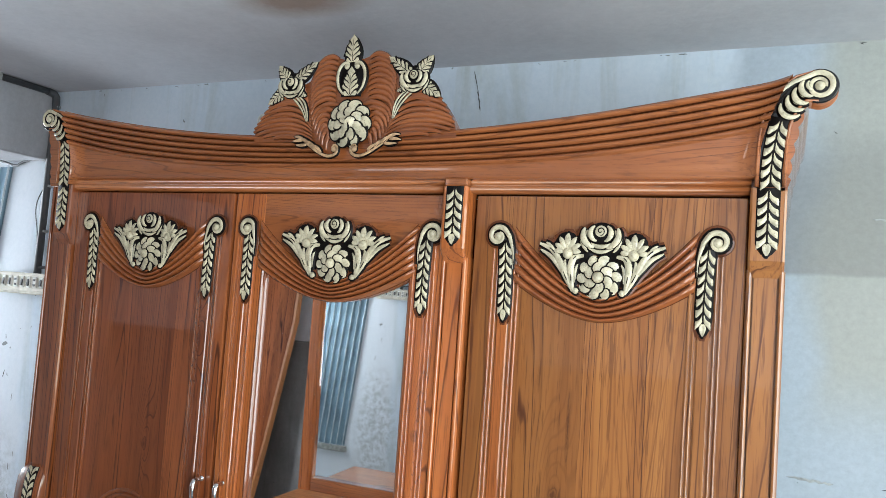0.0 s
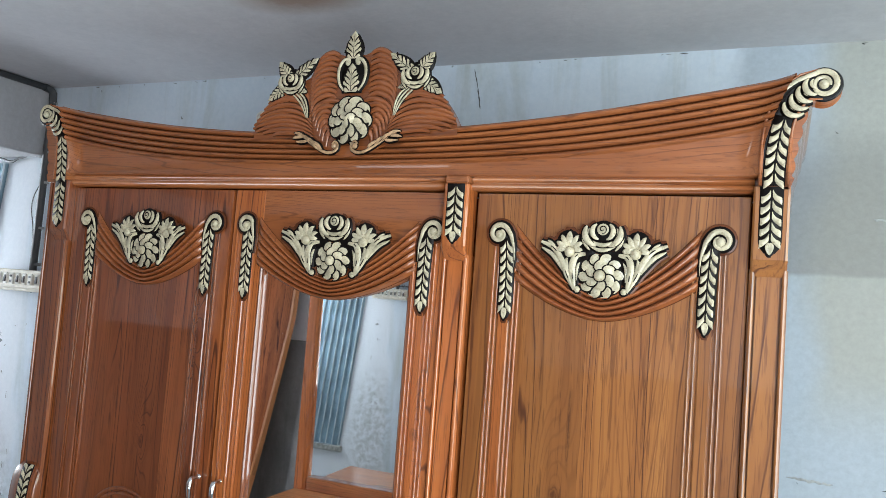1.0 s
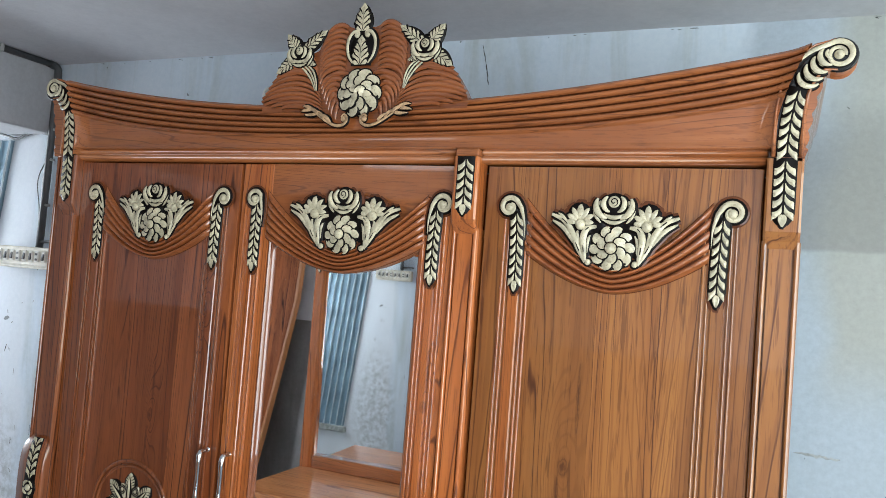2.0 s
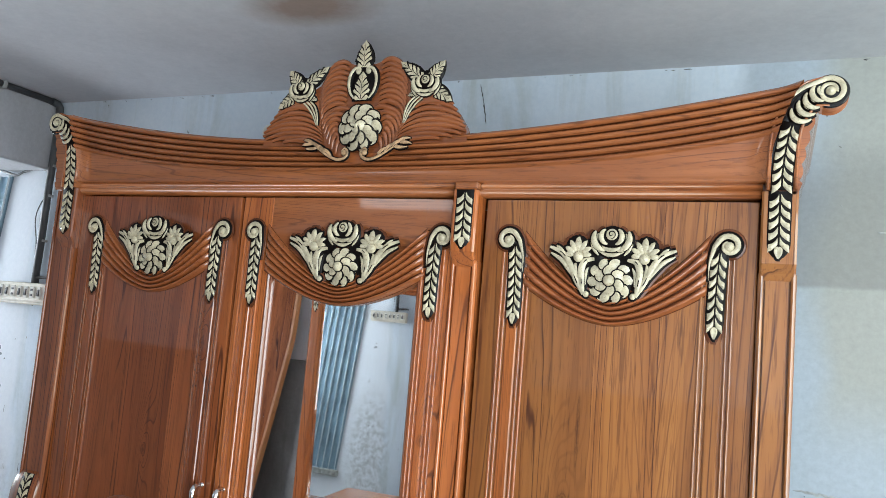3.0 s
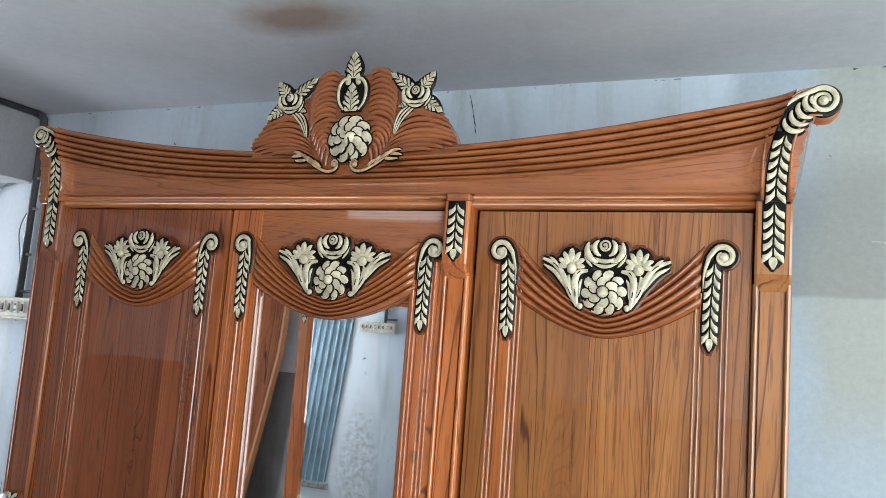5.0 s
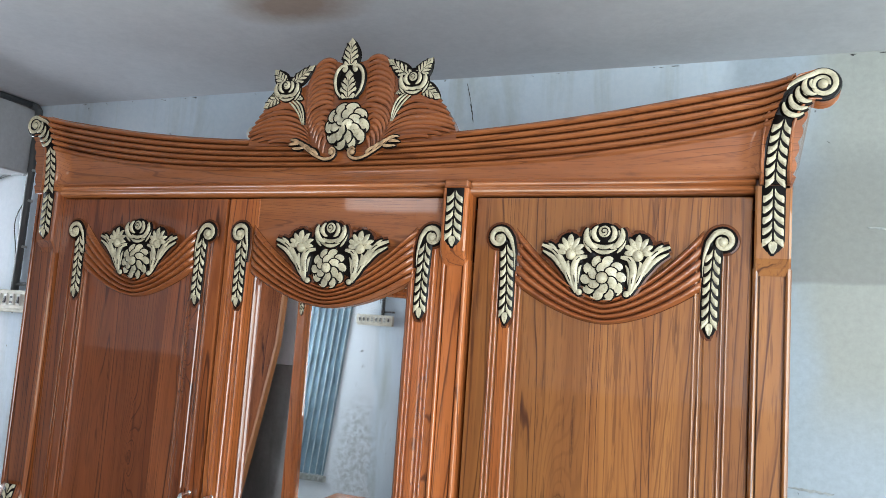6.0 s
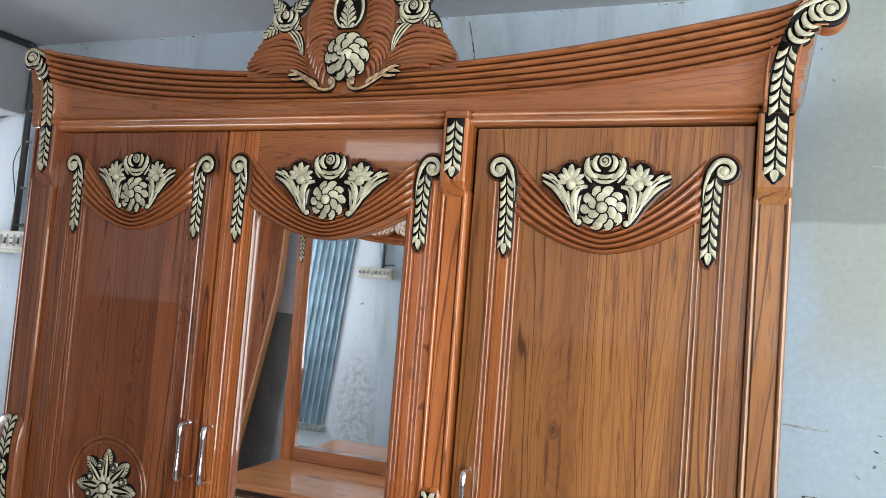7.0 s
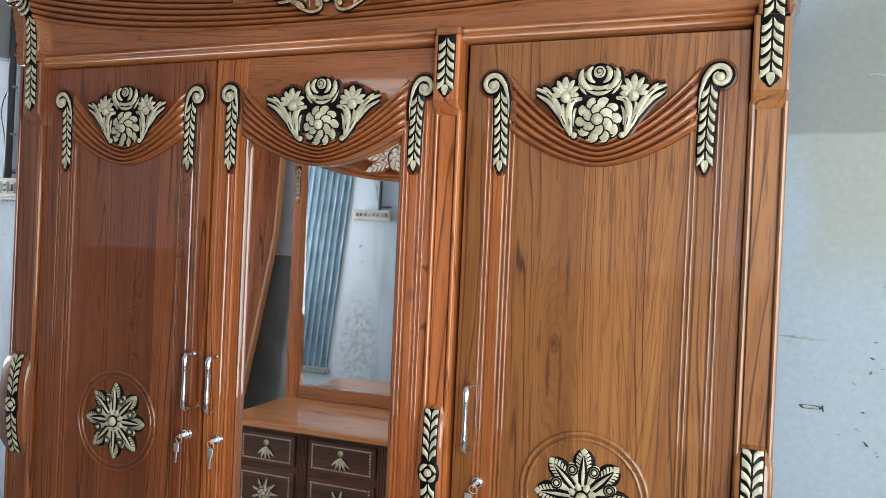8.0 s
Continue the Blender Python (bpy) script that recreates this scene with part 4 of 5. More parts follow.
def strip(c, z0, z1, w=0.0245):
    """Upright moulding strip with twin beads at each side, cut apart by deep grooves."""
    y, r, deep = -0.0030, 0.0024, 0.0015
    prof = []

    def twin(*at):
        for b in at:
            prof.extend([(b - r - 0.0002, deep)] + bead(b, r, y, 6, 0.5) + [(b + r + 0.0002, deep)])
    twin(c - w - 0.0035, c - w + 0.0056)
    prof.extend([(c - w + 0.0120, deep), (c - w + 0.0123, y), (c - w + 0.0145, y - 0.002), (c + w - 0.0145, y - 0.002), (c + w - 0.0123, y), (c + w - 0.0120, deep)])
    twin(c + w - 0.0056, c + w + 0.0035)
    return profile_z(bmesh.new(), prof, z0, z1)


def handle(door, x, z0=1.032, z1=1.168):
    """Bent chrome pull on two round feet."""
    out = -0.031
    pts = [(x, 0, z1 - 0.003), (x, out * 0.55, z1 - 0.003), (x, out * 0.88, z1 - 0.004), (x, out, z1 - 0.013), (x, out, z1 - 0.030), (x, out * 0.97, (z0 + z1) / 2),
           (x, out, z0 + 0.030), (x, out, z0 + 0.013), (x, out * 0.88, z0 + 0.004), (x, out * 0.55, z0 + 0.003), (x, 0, z0 + 0.003)]
    h = part("handle", pipe(bmesh.new(), pts, [0.0060, 0.0054, 0.0062, 0.0070, 0.0062, 0.0053, 0.0062, 0.0072, 0.0064, 0.0054, 0.0060], 10), CHROME, door, "bright chrome pull handle")
    return h


def lock(door, x, z, lean):
    """Chrome cylinder lock with a key left in it and a spare hanging from its ring."""
    bm = bmesh.new()
    pipe(bm, [(x, 0.001, z), (x, -0.008, z), (x, -0.012, z)], [0.0125, 0.0125, 0.009], 16)
    part("lock", bm, CHROME, door, "round chrome lock cylinder")
    bm = box(x - 0.0012, x + 0.0012, -0.030, -0.011, z - 0.005, z + 0.005, 0.0008)
    pipe(bm, [(x + 0.009 * math.sin(a), -0.030 - 0.002 * math.cos(a), z - 0.008 + 0.009 * math.cos(a)) for a in np.linspace(0, 2 * math.pi, 14)], 0.0009, 5)
    box(x - 0.0075 + lean, x + 0.0075 + lean, -0.0325, -0.030, z - 0.038, z - 0.017, 0.0012, bm)
    box(x - 0.0025 + lean, x + 0.0025 + lean, -0.0322, -0.0304, z - 0.064, z - 0.037, 0.0006, bm)
    part("key", bm, STEEL, door, "steel keys on a ring")


def flower_spray(door, c, y, label, wide=1.0):
    """Rose with a bud above and tulip sprays at both sides."""
    g = Carve(c, 1.707, y, margin=0.0040, halo=0.0045)
    g.sx = wide
    for s in (-1, 1):
        g.f = s
        g.bed(smooth_line([(0.030, 0.0), (0.060, 0.020), (0.075, 0.045), (0.110, 0.058)]), [0.022] * 5 + [0.019] * 5 + [0.012] * 5 + [0.003], 0.001)
        for pts, w in (([(0.054, -0.030), (0.070, -0.002), (0.084, 0.028), (0.102, 0.052), (0.130, 0.064)], 0.0064),
                       ([(0.066, -0.010), (0.086, 0.018), (0.104, 0.038), (0.128, 0.052)], 0.0046),
                       ([(0.074, 0.012), (0.090, 0.040), (0.106, 0.060), (0.118, 0.068)], 0.0034),
                       ([(0.054, -0.030), (0.058, -0.004), (0.060, 0.020), (0.052, 0.038), (0.034, 0.042)], 0.0072),
                       ([(0.050, -0.018), (0.051, 0.004), (0.049, 0.018), (0.044, 0.027)], 0.0032),
                       ([(0.060, -0.014), (0.070, 0.008), (0.074, 0.026), (0.072, 0.034)], 0.0040)):
            P = smooth_line(pts)
            T = len(P) - 1
            g.rib(P, [w * (0.16 + 1.08 * math.sin(math.pi * (0.10 + 0.80 * i / T))) for i in range(T + 1)], 0.75)
            if w > 0.0060:
                g.rib(P[T // 5:T - T // 6], 0.0011, 0.5, 0.78 * w, back=False, n=4, mat=1)
        g.disc(0.071, 0.064, 0.026, 0.0012)
        g.disc(0.036, 0.050, 0.024, 0.0009)
        for a, L in ((0, 0.033), (26, 0.030), (-26, 0.030), (51, 0.026), (-51, 0.026), (76, 0.021), (-76, 0.021)):
            q = radians(90 - a)
            g.leaf(0.069 + 0.008 * math.cos(q), 0.046 + 0.008 * math.sin(q), 90 - a, L, 0.0185 if a == 0 else 0.0142, 0.005, 0.0015, bend=-a * 0.35, vein=0.0, point=-0.6, nu=6, nv=6)
        g.ball(0.068, 0.045, 0.0112, 0.85, 0.002)
        g.ball(0.048, -0.029, 0.0068, 0.9)
    g.f, g.sx = 1, 1.0
    g.bud(0.0, 0.081, 0.0265, 0.011)
    g.rose(0, 0, 0.0475, 0.016, 10, 6)
    return g.done("flower_spray", door, label)


def tassel(door, xs, xt, y, hand):
    """Scroll with a leaf garland hanging from it: scroll at xs, tip at xt; hand 1 curls to the left."""
    g = Carve(xt, 1.610, y, margin=0.0045, halo=0.004)
    su = xs - xt
    g.garland(smooth_line([(su * 0.45 + hand * 0.004, 0.166), (su * 0.15 + hand * 0.001, 0.120), (0.0, 0.06), (0, 0.0)], 4), 7, 0.0172)
    N = 22
    pts = smooth_line([(hand * 0.0165 + su * 0.1, 0.105), (hand * 0.0185 + su * 0.25, 0.140), (hand * 0.0155 + su * 0.5, 0.172)], 4)
    for i in range(N + 1):
        f = i / N
        a = math.atan2(0.55, hand) + hand * 2 * math.pi * 1.12 * f
        q = 0.0205 * (1 - 0.60 * f)
        pts.append((su + q * math.cos(a), 0.174 + q * math.sin(a)))
    T = len(pts) - 1
    g.rib(pts, [0.0060 * min(1.0, 0.10 + i / 10) * (0.30 + 0.80 * math.sin(math.pi * min(1, 0.06 + 0.9 * i / T) ** 0.8)) for i in range(T + 1)], 1.0, 0.001)
    g.ball(su, 0.173, 0.0095, 0.9, 0.002)
    g.done("scroll_tassel", door, "cream scroll and hanging leaf garland")


def star(door, c, y, wood, zc=0.974):
    """Eight-rayed carved star inside two ring mouldings."""
    g = Carve(c, zc, y, margin=0.0022)
    g.disc(0, 0, 0.060, 0.0012, n=32)
    lobe = lambda q: 0.55 + 0.45 * math.sin(math.pi / 2 * min(1.0, q / 0.6)) if q < 0.6 else max(0.02, 1 - ((q - 0.6) / 0.4) ** 2.2) ** 0.8
    edge = []
    for t in (-1, 1):
        for k in range(7):
            s0 = 0.22 + 0.100 * k
            edge.append(((s0, t * (0.42 - 0.04 * k)), (s0 + 0.17 - 0.012 * k, t * 1.04, 0.0026)))
    for i in range(8):
        a = 45 * i + 90
        ca, sa = math.cos(radians(a)), math.sin(radians(a))
        b = radians(a + 22.5)
        cb, sb = math.cos(b), math.sin(b)
        # curl between two rays: an eye in a teardrop
        g.blade(0.028 * cb, 0.028 * sb, a + 22.5, 0.047, 0.031, 0.0040, 0.0030, shape=lambda q: 0.35 + 0.65 * q ** 0.8 if q < 0.62 else 0.80 * max(0.02, 1 - ((q - 0.62) / 0.38) ** 2) ** 0.5, nu=9, nv=6)
        for r, w in ((0.0112, 0.0017), (0.0066, 0.0016)):
            g.rib([(0.060 * cb + r * math.cos(q), 0.060 * sb + r * math.sin(q)) for q in np.linspace(0, 2 * math.pi, 15)], w, 0.6, 0.0070, back=False, n=4, mat=1)
        g.ball(0.060 * cb, 0.060 * sb, 0.0050, 0.8, 0.0066, n=8, m=3, back=False)
        g.blade(0.026 * ca, 0.026 * sa, a, 0.077, 0.043, 0.0044, 0.0012 + 0.0002 * (i % 2), shape=lobe, cuts=edge, nu=12, nv=8, scallop=0.03, lobes=7)
        # spear down the ray, in a dark groove
        P = [(ca * r, sa * r) for r in (0.022, 0.036, 0.052, 0.070, 0.088)]
        g.rib(P, [0.0080, 0.0112, 0.0100, 0.0070, 0.0016], 0.12, 0.0056, back=False, n=4, mat=1)
        g.blade(0.024 * ca, 0.024 * sa, a, 0.062, 0.0135, 0.0006, 0.0066, shape=lambda q: 0.75 + 0.25 * math.sin(math.pi * min(1, q * 1.6)) if q < 0.5 else max(0.03, 1.86 * (1 - q)), nu=6, nv=4, ridge=0.0034)
    g.disc(0, 0, 0.0300, 0.0062, n=24)
    for i in range(8):
        a = 45 * i + 90 + 22.5
        g.blade(0.012 * math.cos(radians(a)), 0.012 * math.sin(radians(a)), a, 0.022, 0.0185, 0.003, 0.0076 + 0.0003 * (i % 2), shape=lambda q: 0.62 + 0.38 * min(1, q / 0.5) if q < 0.62 else max(0.04, (1 - q) / 0.38), nu=6, nv=4)
    g.disc(0, 0, 0.0172, 0.0125, n=18)
    g.ball(0, 0, 0.0125, 0.7, 0.0125, n=14, back=False)
    for v in g.bm.verts:
        v.co.x, v.co.z = c + (v.co.x - c) * 0.935, zc + (v.co.z - zc) * 0.935
    g.done("carved_star", door, "cream carved eight-pointed star on a black ground")
    r = Carve(c, zc, y, ground=False)
    for rad, w in ((0.1125, 0.0042), (0.1240, 0.0048)):
        r.rib([(rad * math.cos(q), rad * math.sin(q)) for q in np.linspace(0, 2 * math.pi, 73)], w, 1.15, 0)
    r.done("ring_moulding", door, mats=[wood])


def door_body(x0, x1, z0, z1, y0=0.0, y1=0.024):
    return box(x0, x1, y0, y1, z0, z1, 0.003, seg=2)


def panel_door(x0, x1, c, hx, handle_x, lean, wood):
    door = part("door", door_body(x0, x1, Z0, ZD - 0.004), wood, wardrobe, "closed teak door with carved drapery and star")
    for s in (-1, 1):
        part("moulding_strip", strip(c + s * 0.2, Z0 + 0.06, 1.772), WOOD_MID_LIT if s < 0 and wood is WOOD_RIGHT_LIT else wood, door)
    bm = bmesh.new()
    # groove faces take the dark slot: shade between ribs as colour
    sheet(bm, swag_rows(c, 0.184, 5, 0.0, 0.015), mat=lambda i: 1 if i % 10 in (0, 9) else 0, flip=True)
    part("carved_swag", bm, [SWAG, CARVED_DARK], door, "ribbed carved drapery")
    flower_spray(door, c + (0.006 if c < 0 else 0.0), -0.0135, "cream carved rose spray on a black ground", 0.96)
    tassel(door, c - 0.2185, c - 0.198, -0.005, 1)
    tassel(door, c + 0.2185, c + 0.198, -0.005, -1)
    star(door, c, -0.0005, wood)
    handle(door, handle_x)
    lock(door, hx, 0.970, lean)
    return door


panel_door(*D1, -0.580, -0.355, -0.346, -0.006, WOOD_V)
panel_door(*D3, 0.606, 0.390, 0.366, -0.010, WOOD_RIGHT_LIT)


def mirror_door(x0, x1):
    c = -0.018
    m0, m1 = -0.222, 0.189
    zt = SW_LMID
    door = part("door", box(x0, m0, 0.0, 0.024, Z0, ZD - 0.004, 0.003, seg=2), WOOD_MID_LIT, wardrobe, "closed teak door with a tall mirror under carved drapery")
    part("stile", box(m1, x1, 0.0, 0.024, Z0, 1.7985, 0.0015, seg=1), WOOD_MID_LIT, door)
    part("head_end", box(m1, x1, 0.0005, 0.0235, 1.80, ZD - 0.004, 0.001), WOOD_H, door)
    # head board, cut to the curve of the swag
    bm = bmesh.new()
    n, hw = 40, (m1 - m0) / 2 + 0.001
    cc = (m0 + m1) / 2
    front, back = [], []
    for i in range(n + 1):
        x = cc - hw + 2 * hw * i / n
        t = (x - c) / 0.214
        z = SW_LMID + (SW_LEND - SW_LMID) * abs(t) ** 1.75
        front.append((x, z))
    sheet(bm, [[(x, 0.001, ZD - 0.004) for x, z in front], [(x, 0.001, z) for x, z in front], [(x, 0.022, z) for x, z in front], [(x, 0.022, ZD - 0.004) for x, z in front]], smooth=False, flip=True)
    part("head_board", bm, WOOD_H, door)
    part("bottom_rail", box(m0, m1, 0.001, 0.022, Z0, 0.30, 0.002), WOOD_H, door)
    part("mirror", box(m0 - 0.004, m1 + 0.004, 0.013, 0.018, 0.295, 1.80, 0), MIRROR, door, "tall clean mirror glass")
    # glazing beads
    for x, s in ((m0, 1), (m1, -1)):
        prof = [(x, 0.004), (x + s * 0.002, -0.0005), (x + s * 0.005, -0.001), (x + s * 0.008, 0.0015), (x + s * 0.009, 0.005), (x + s * 0.0115, 0.0065), (x + s * 0.0125, 0.0128), (x, 0.0128)]
        part("glazing_bead", profile_z(bmesh.new(), prof, 0.30, 1.74), WOOD_V, door)
    for s in (-1, 1):
        part("moulding_strip", strip(-0.270 if s < 0 else 0.216, Z0 + 0.06, 1.772, 0.0215), WOOD_MID_LIT, door)
    bm = bmesh.new()
    # dark slot paints the shade of the grooves
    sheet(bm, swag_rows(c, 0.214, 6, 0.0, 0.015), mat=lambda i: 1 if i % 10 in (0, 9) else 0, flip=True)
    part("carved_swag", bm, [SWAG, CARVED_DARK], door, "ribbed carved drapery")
    flower_spray(door, c + 0.008, -0.0135, "cream carved rose spray on a black ground", 1.12)
    tassel(door, -0.267, -0.260, -0.005, 1)
    tassel(door, 0.235, 0.216, -0.005, -1)
    handle(door, -0.278)
    lock(door, -0.262, 0.970, 0.0)


mirror_door(*D2)


# ---- cornice ----
def z_top(x):
    return 2.003 + 0.101 * abs(x) ** 2.1


def z_low(x):
    return 1.930 + 0.052 * (abs(x) / 0.85) ** 3


def cove(z):
    s = max(0.0, min(1.0, (z - 1.925) / 0.13))
    return -0.014 - 0.024 * s ** 1.6


def frieze():
    bm = bmesh.new()
    rows = []
    ribs = 6
    ts = [math.copysign(1 - (1 - abs(t)) ** 1.25, t) for t in np.linspace(-1, 1, 101)]
    for t in ts:
        x = 0.905 * t
        zl, zt = z_low(x), z_top(x)
        # the face swells forward where it meets the corner brackets
        swell = -0.020 * max(0.0, (abs(t) - 0.955) / 0.045) ** 2

        def pt(z, dy=0.0):
            return (t * (0.888 - (0.026 if t < 0 else 0.0) + 0.048 * max(0, (z - 1.925) / 0.15) ** 1.6 * (1.0 if t > 0 else 0.45)), cove(z) + dy + swell, z)
        col = [(t * 0.888, 0.03, 1.9045), pt(1.9045, -0.004), pt(1.907, -0.0045), pt(1.9105, -0.0035), pt(1.915, -0.0015)]
        for q in (0.0, 0.35, 0.7, 1.0):
            col.append(pt(1.919 + (zl - 1.919) * q))
        for j in range(1, ribs * 10 + 1):
            q = j / (ribs * 10)
            s = abs(math.sin(math.pi * q * ribs)) ** 0.42
            col.append(pt(zl + (zt - zl) * q, 0.010 - 0.0165 * s))
        e = pt(zt)
        col += [(e[0], e[1] + 0.004, zt + 0.001), (e[0], 0.0, zt - 0.004), (t * 0.888, 0.03, zt - 0.03)]
        rows.append(col)
    # shade in the seams between the ribs is painted with the dark slot
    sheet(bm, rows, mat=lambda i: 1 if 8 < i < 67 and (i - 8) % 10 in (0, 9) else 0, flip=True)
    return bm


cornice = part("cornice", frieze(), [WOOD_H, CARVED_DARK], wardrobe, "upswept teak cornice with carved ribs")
prof = [(0.02, 1.8745)] + [(-b_y, z) for z, b_y in ((1.8745, 0.008), (1.8755, 0.014), (1.879, 0.0185), (1.883, 0.0195), (1.887, 0.0175), (1.8895, 0.012), (1.890, 0.006), (1.892, 0.006),
                                                     (1.8925, 0.012), (1.8955, 0.0165), (1.899, 0.0165), (1.9015, 0.012), (1.902, 0.008), (1.904, 0.008))] + [(0.02, 1.904)]
part("bed_moulding", profile_x(bmesh.new(), prof, -0.862, 0.2645, True), WOOD_H, cornice)
part("bed_moulding", profile_x(bmesh.new(), prof, 0.3205, 0.879, True), WOOD_H, cornice)
part("bed_block", box(0.266, 0.319, -0.034, 0.02, 1.8855, 1.9030, 0.003), WOOD_H, cornice)


def side_return(s):
    """The cornice carried round the side of the wardrobe."""
    bm = bmesh.new()
    rows = []
    for y in np.linspace(-0.03, YBACK, 8):
        col = [(s * 0.90, y, 1.88), (s * 0.938, y, 1.88), (s * 0.945, y, 1.90)]
        for j in range(0, 31):
            q = j / 30
            z = 1.905 + 0.150 * q
            col.append((s * (0.94 + 0.03 * q ** 1.6 + 0.005 * abs(math.sin(math.pi * q * 5))), y, z))
        col.append((s * 0.90, y, 2.058))
        rows.append(col)
    vs = sheet(bm, rows, flip=s < 0)
    bm.faces.new(vs[0])
    bm.faces.new(vs[-1])
    return bm


part("side_cornice", side_return(1), WOOD_H, cornice)
part("side_cornice", side_return(-1), WOOD_H, cornice)


def corner_bracket(s, shift):
    """Upswept corner bracket: leaf garland rising into a volute."""
    left = [(0.884, 1.886), (0.884, 1.930), (0.8855, 1.970), (0.889, 2.000), (0.896, 2.028), (0.907, 2.053), (0.923, 2.074), (0.946, 2.091), (0.978, 2.099)]
    right = [(0.938, 1.886), (0.938, 1.930), (0.939, 1.970), (0.9425, 1.998), (0.948, 2.013), (0.954, 2.025), (0.960, 2.034), (0.966, 2.040), (0.985, 2.038)]
    left = [(a - shift, b) for a, b in left]
    right = [(a - shift, b) for a, b in right]
    yf, yb = -0.036, 0.012
    bm = bmesh.new()
    rows = []
    for a, b in zip(left, right):
        d = Vector((b[0] - a[0], b[1] - a[1])).normalized() * 0.0035
        at = lambda p, k, y: (s * (p[0] + k * d.x), y, p[1] + k * d.y)
        rows.append([at(a, 0, yb), at(a, 0, yf + 0.005), at(a, 0.6, yf - 0.001), at(a, 1.3, yf - 0.001), at(a, 1.8, yf + 0.004), at(a, 2.2, yf + 0.004),
                     at(b, -2.2, yf + 0.004), at(b, -1.8, yf + 0.004), at(b, -1.3, yf - 0.001), at(b, -0.6, yf - 0.001), at(b, 0, yf + 0.005), at(b, 0, yb)])
    vs = sheet(bm, rows, mat=lambda i: 1 if i == 5 else 0, flip=s < 0)
    bm.faces.new(vs[0])
    bm.faces.new(vs[-1])
    # volute drum
    cx, cz, R = 0.986 - shift, 2.068, 0.0315
    n0 = len(bm.faces)
    pipe(bm, [(s * cx, yb, cz), (s * cx, yf + 0.003, cz), (s * cx, yf, cz)], [R, R, R * 0.93], 28)
    bm.faces.ensure_lookup_table()
    bm.normal_update()
    for f in bm.faces[n0:]:
        f.material_index = 1 if abs(f.normal.y) > 0.4 else 0
    part("corner_bracket", bm, [WOOD_H, GLOSS_BLACK], cornice, "bracket with a glossy black face")
    g = Carve(-s * shift, 0.0, yf + 0.004, s, margin=0.003)
    g.garland([(0.926, 2.012), (0.919, 1.985), (0.914, 1.950), (0.911, 1.915), (0.911, 1.887)], 6, 0.0192, 0.0040, tip=False, full=True)
    # overlapping crescent leaves in the neck
    for k in range(4):
        f = k / 3
        x, z = 0.936 + 0.030 * f, 2.026 + 0.034 * f
        turn = 52 - 30 * f
        g.arc(x + 0.006, z + 0.006, 0.0200 - 0.001 * k, 150 + turn - 40, 300 + turn - 40, 0.0062, 0.0030 + 0.0012 * k, 1.0)
        g.arc(x + 0.009, z + 0.010, 0.0125 - 0.001 * k, 150 + turn - 40, 290 + turn - 40, 0.0036, 0.0034 + 0.0012 * k, 1.0)
    pts = smooth_line([(0.905, 2.022), (0.914, 2.046), (0.929, 2.066), (0.950, 2.081)], 4)[:-1]
    n = 30
    for i in range(n + 1):
        f = i / n
        a = radians(128 - 500 * f)
        q = 0.0245 * (1 - 0.60 * f)
        pts.append((0.986 + q * math.cos(a), 2.0680 + q * math.sin(a)))
    m = len(pts) - 1
    g.rib(pts, [0.0060 * min(1.0, 0.15 + i / 16) * (1 - 0.48 * max(0, i / m - 0.45) / 0.55) for i in range(m + 1)], 0.8, 0.0045)
    g.ball(0.986, 2.0680, 0.0088, 0.9, 0.0050, n=14, back=False)
    g.done("leaf_scroll", cornice, "cream leaf garland ending in a volute, on a black ground")


corner_bracket(1, 0.0)
corner_bracket(-1, 0.025)


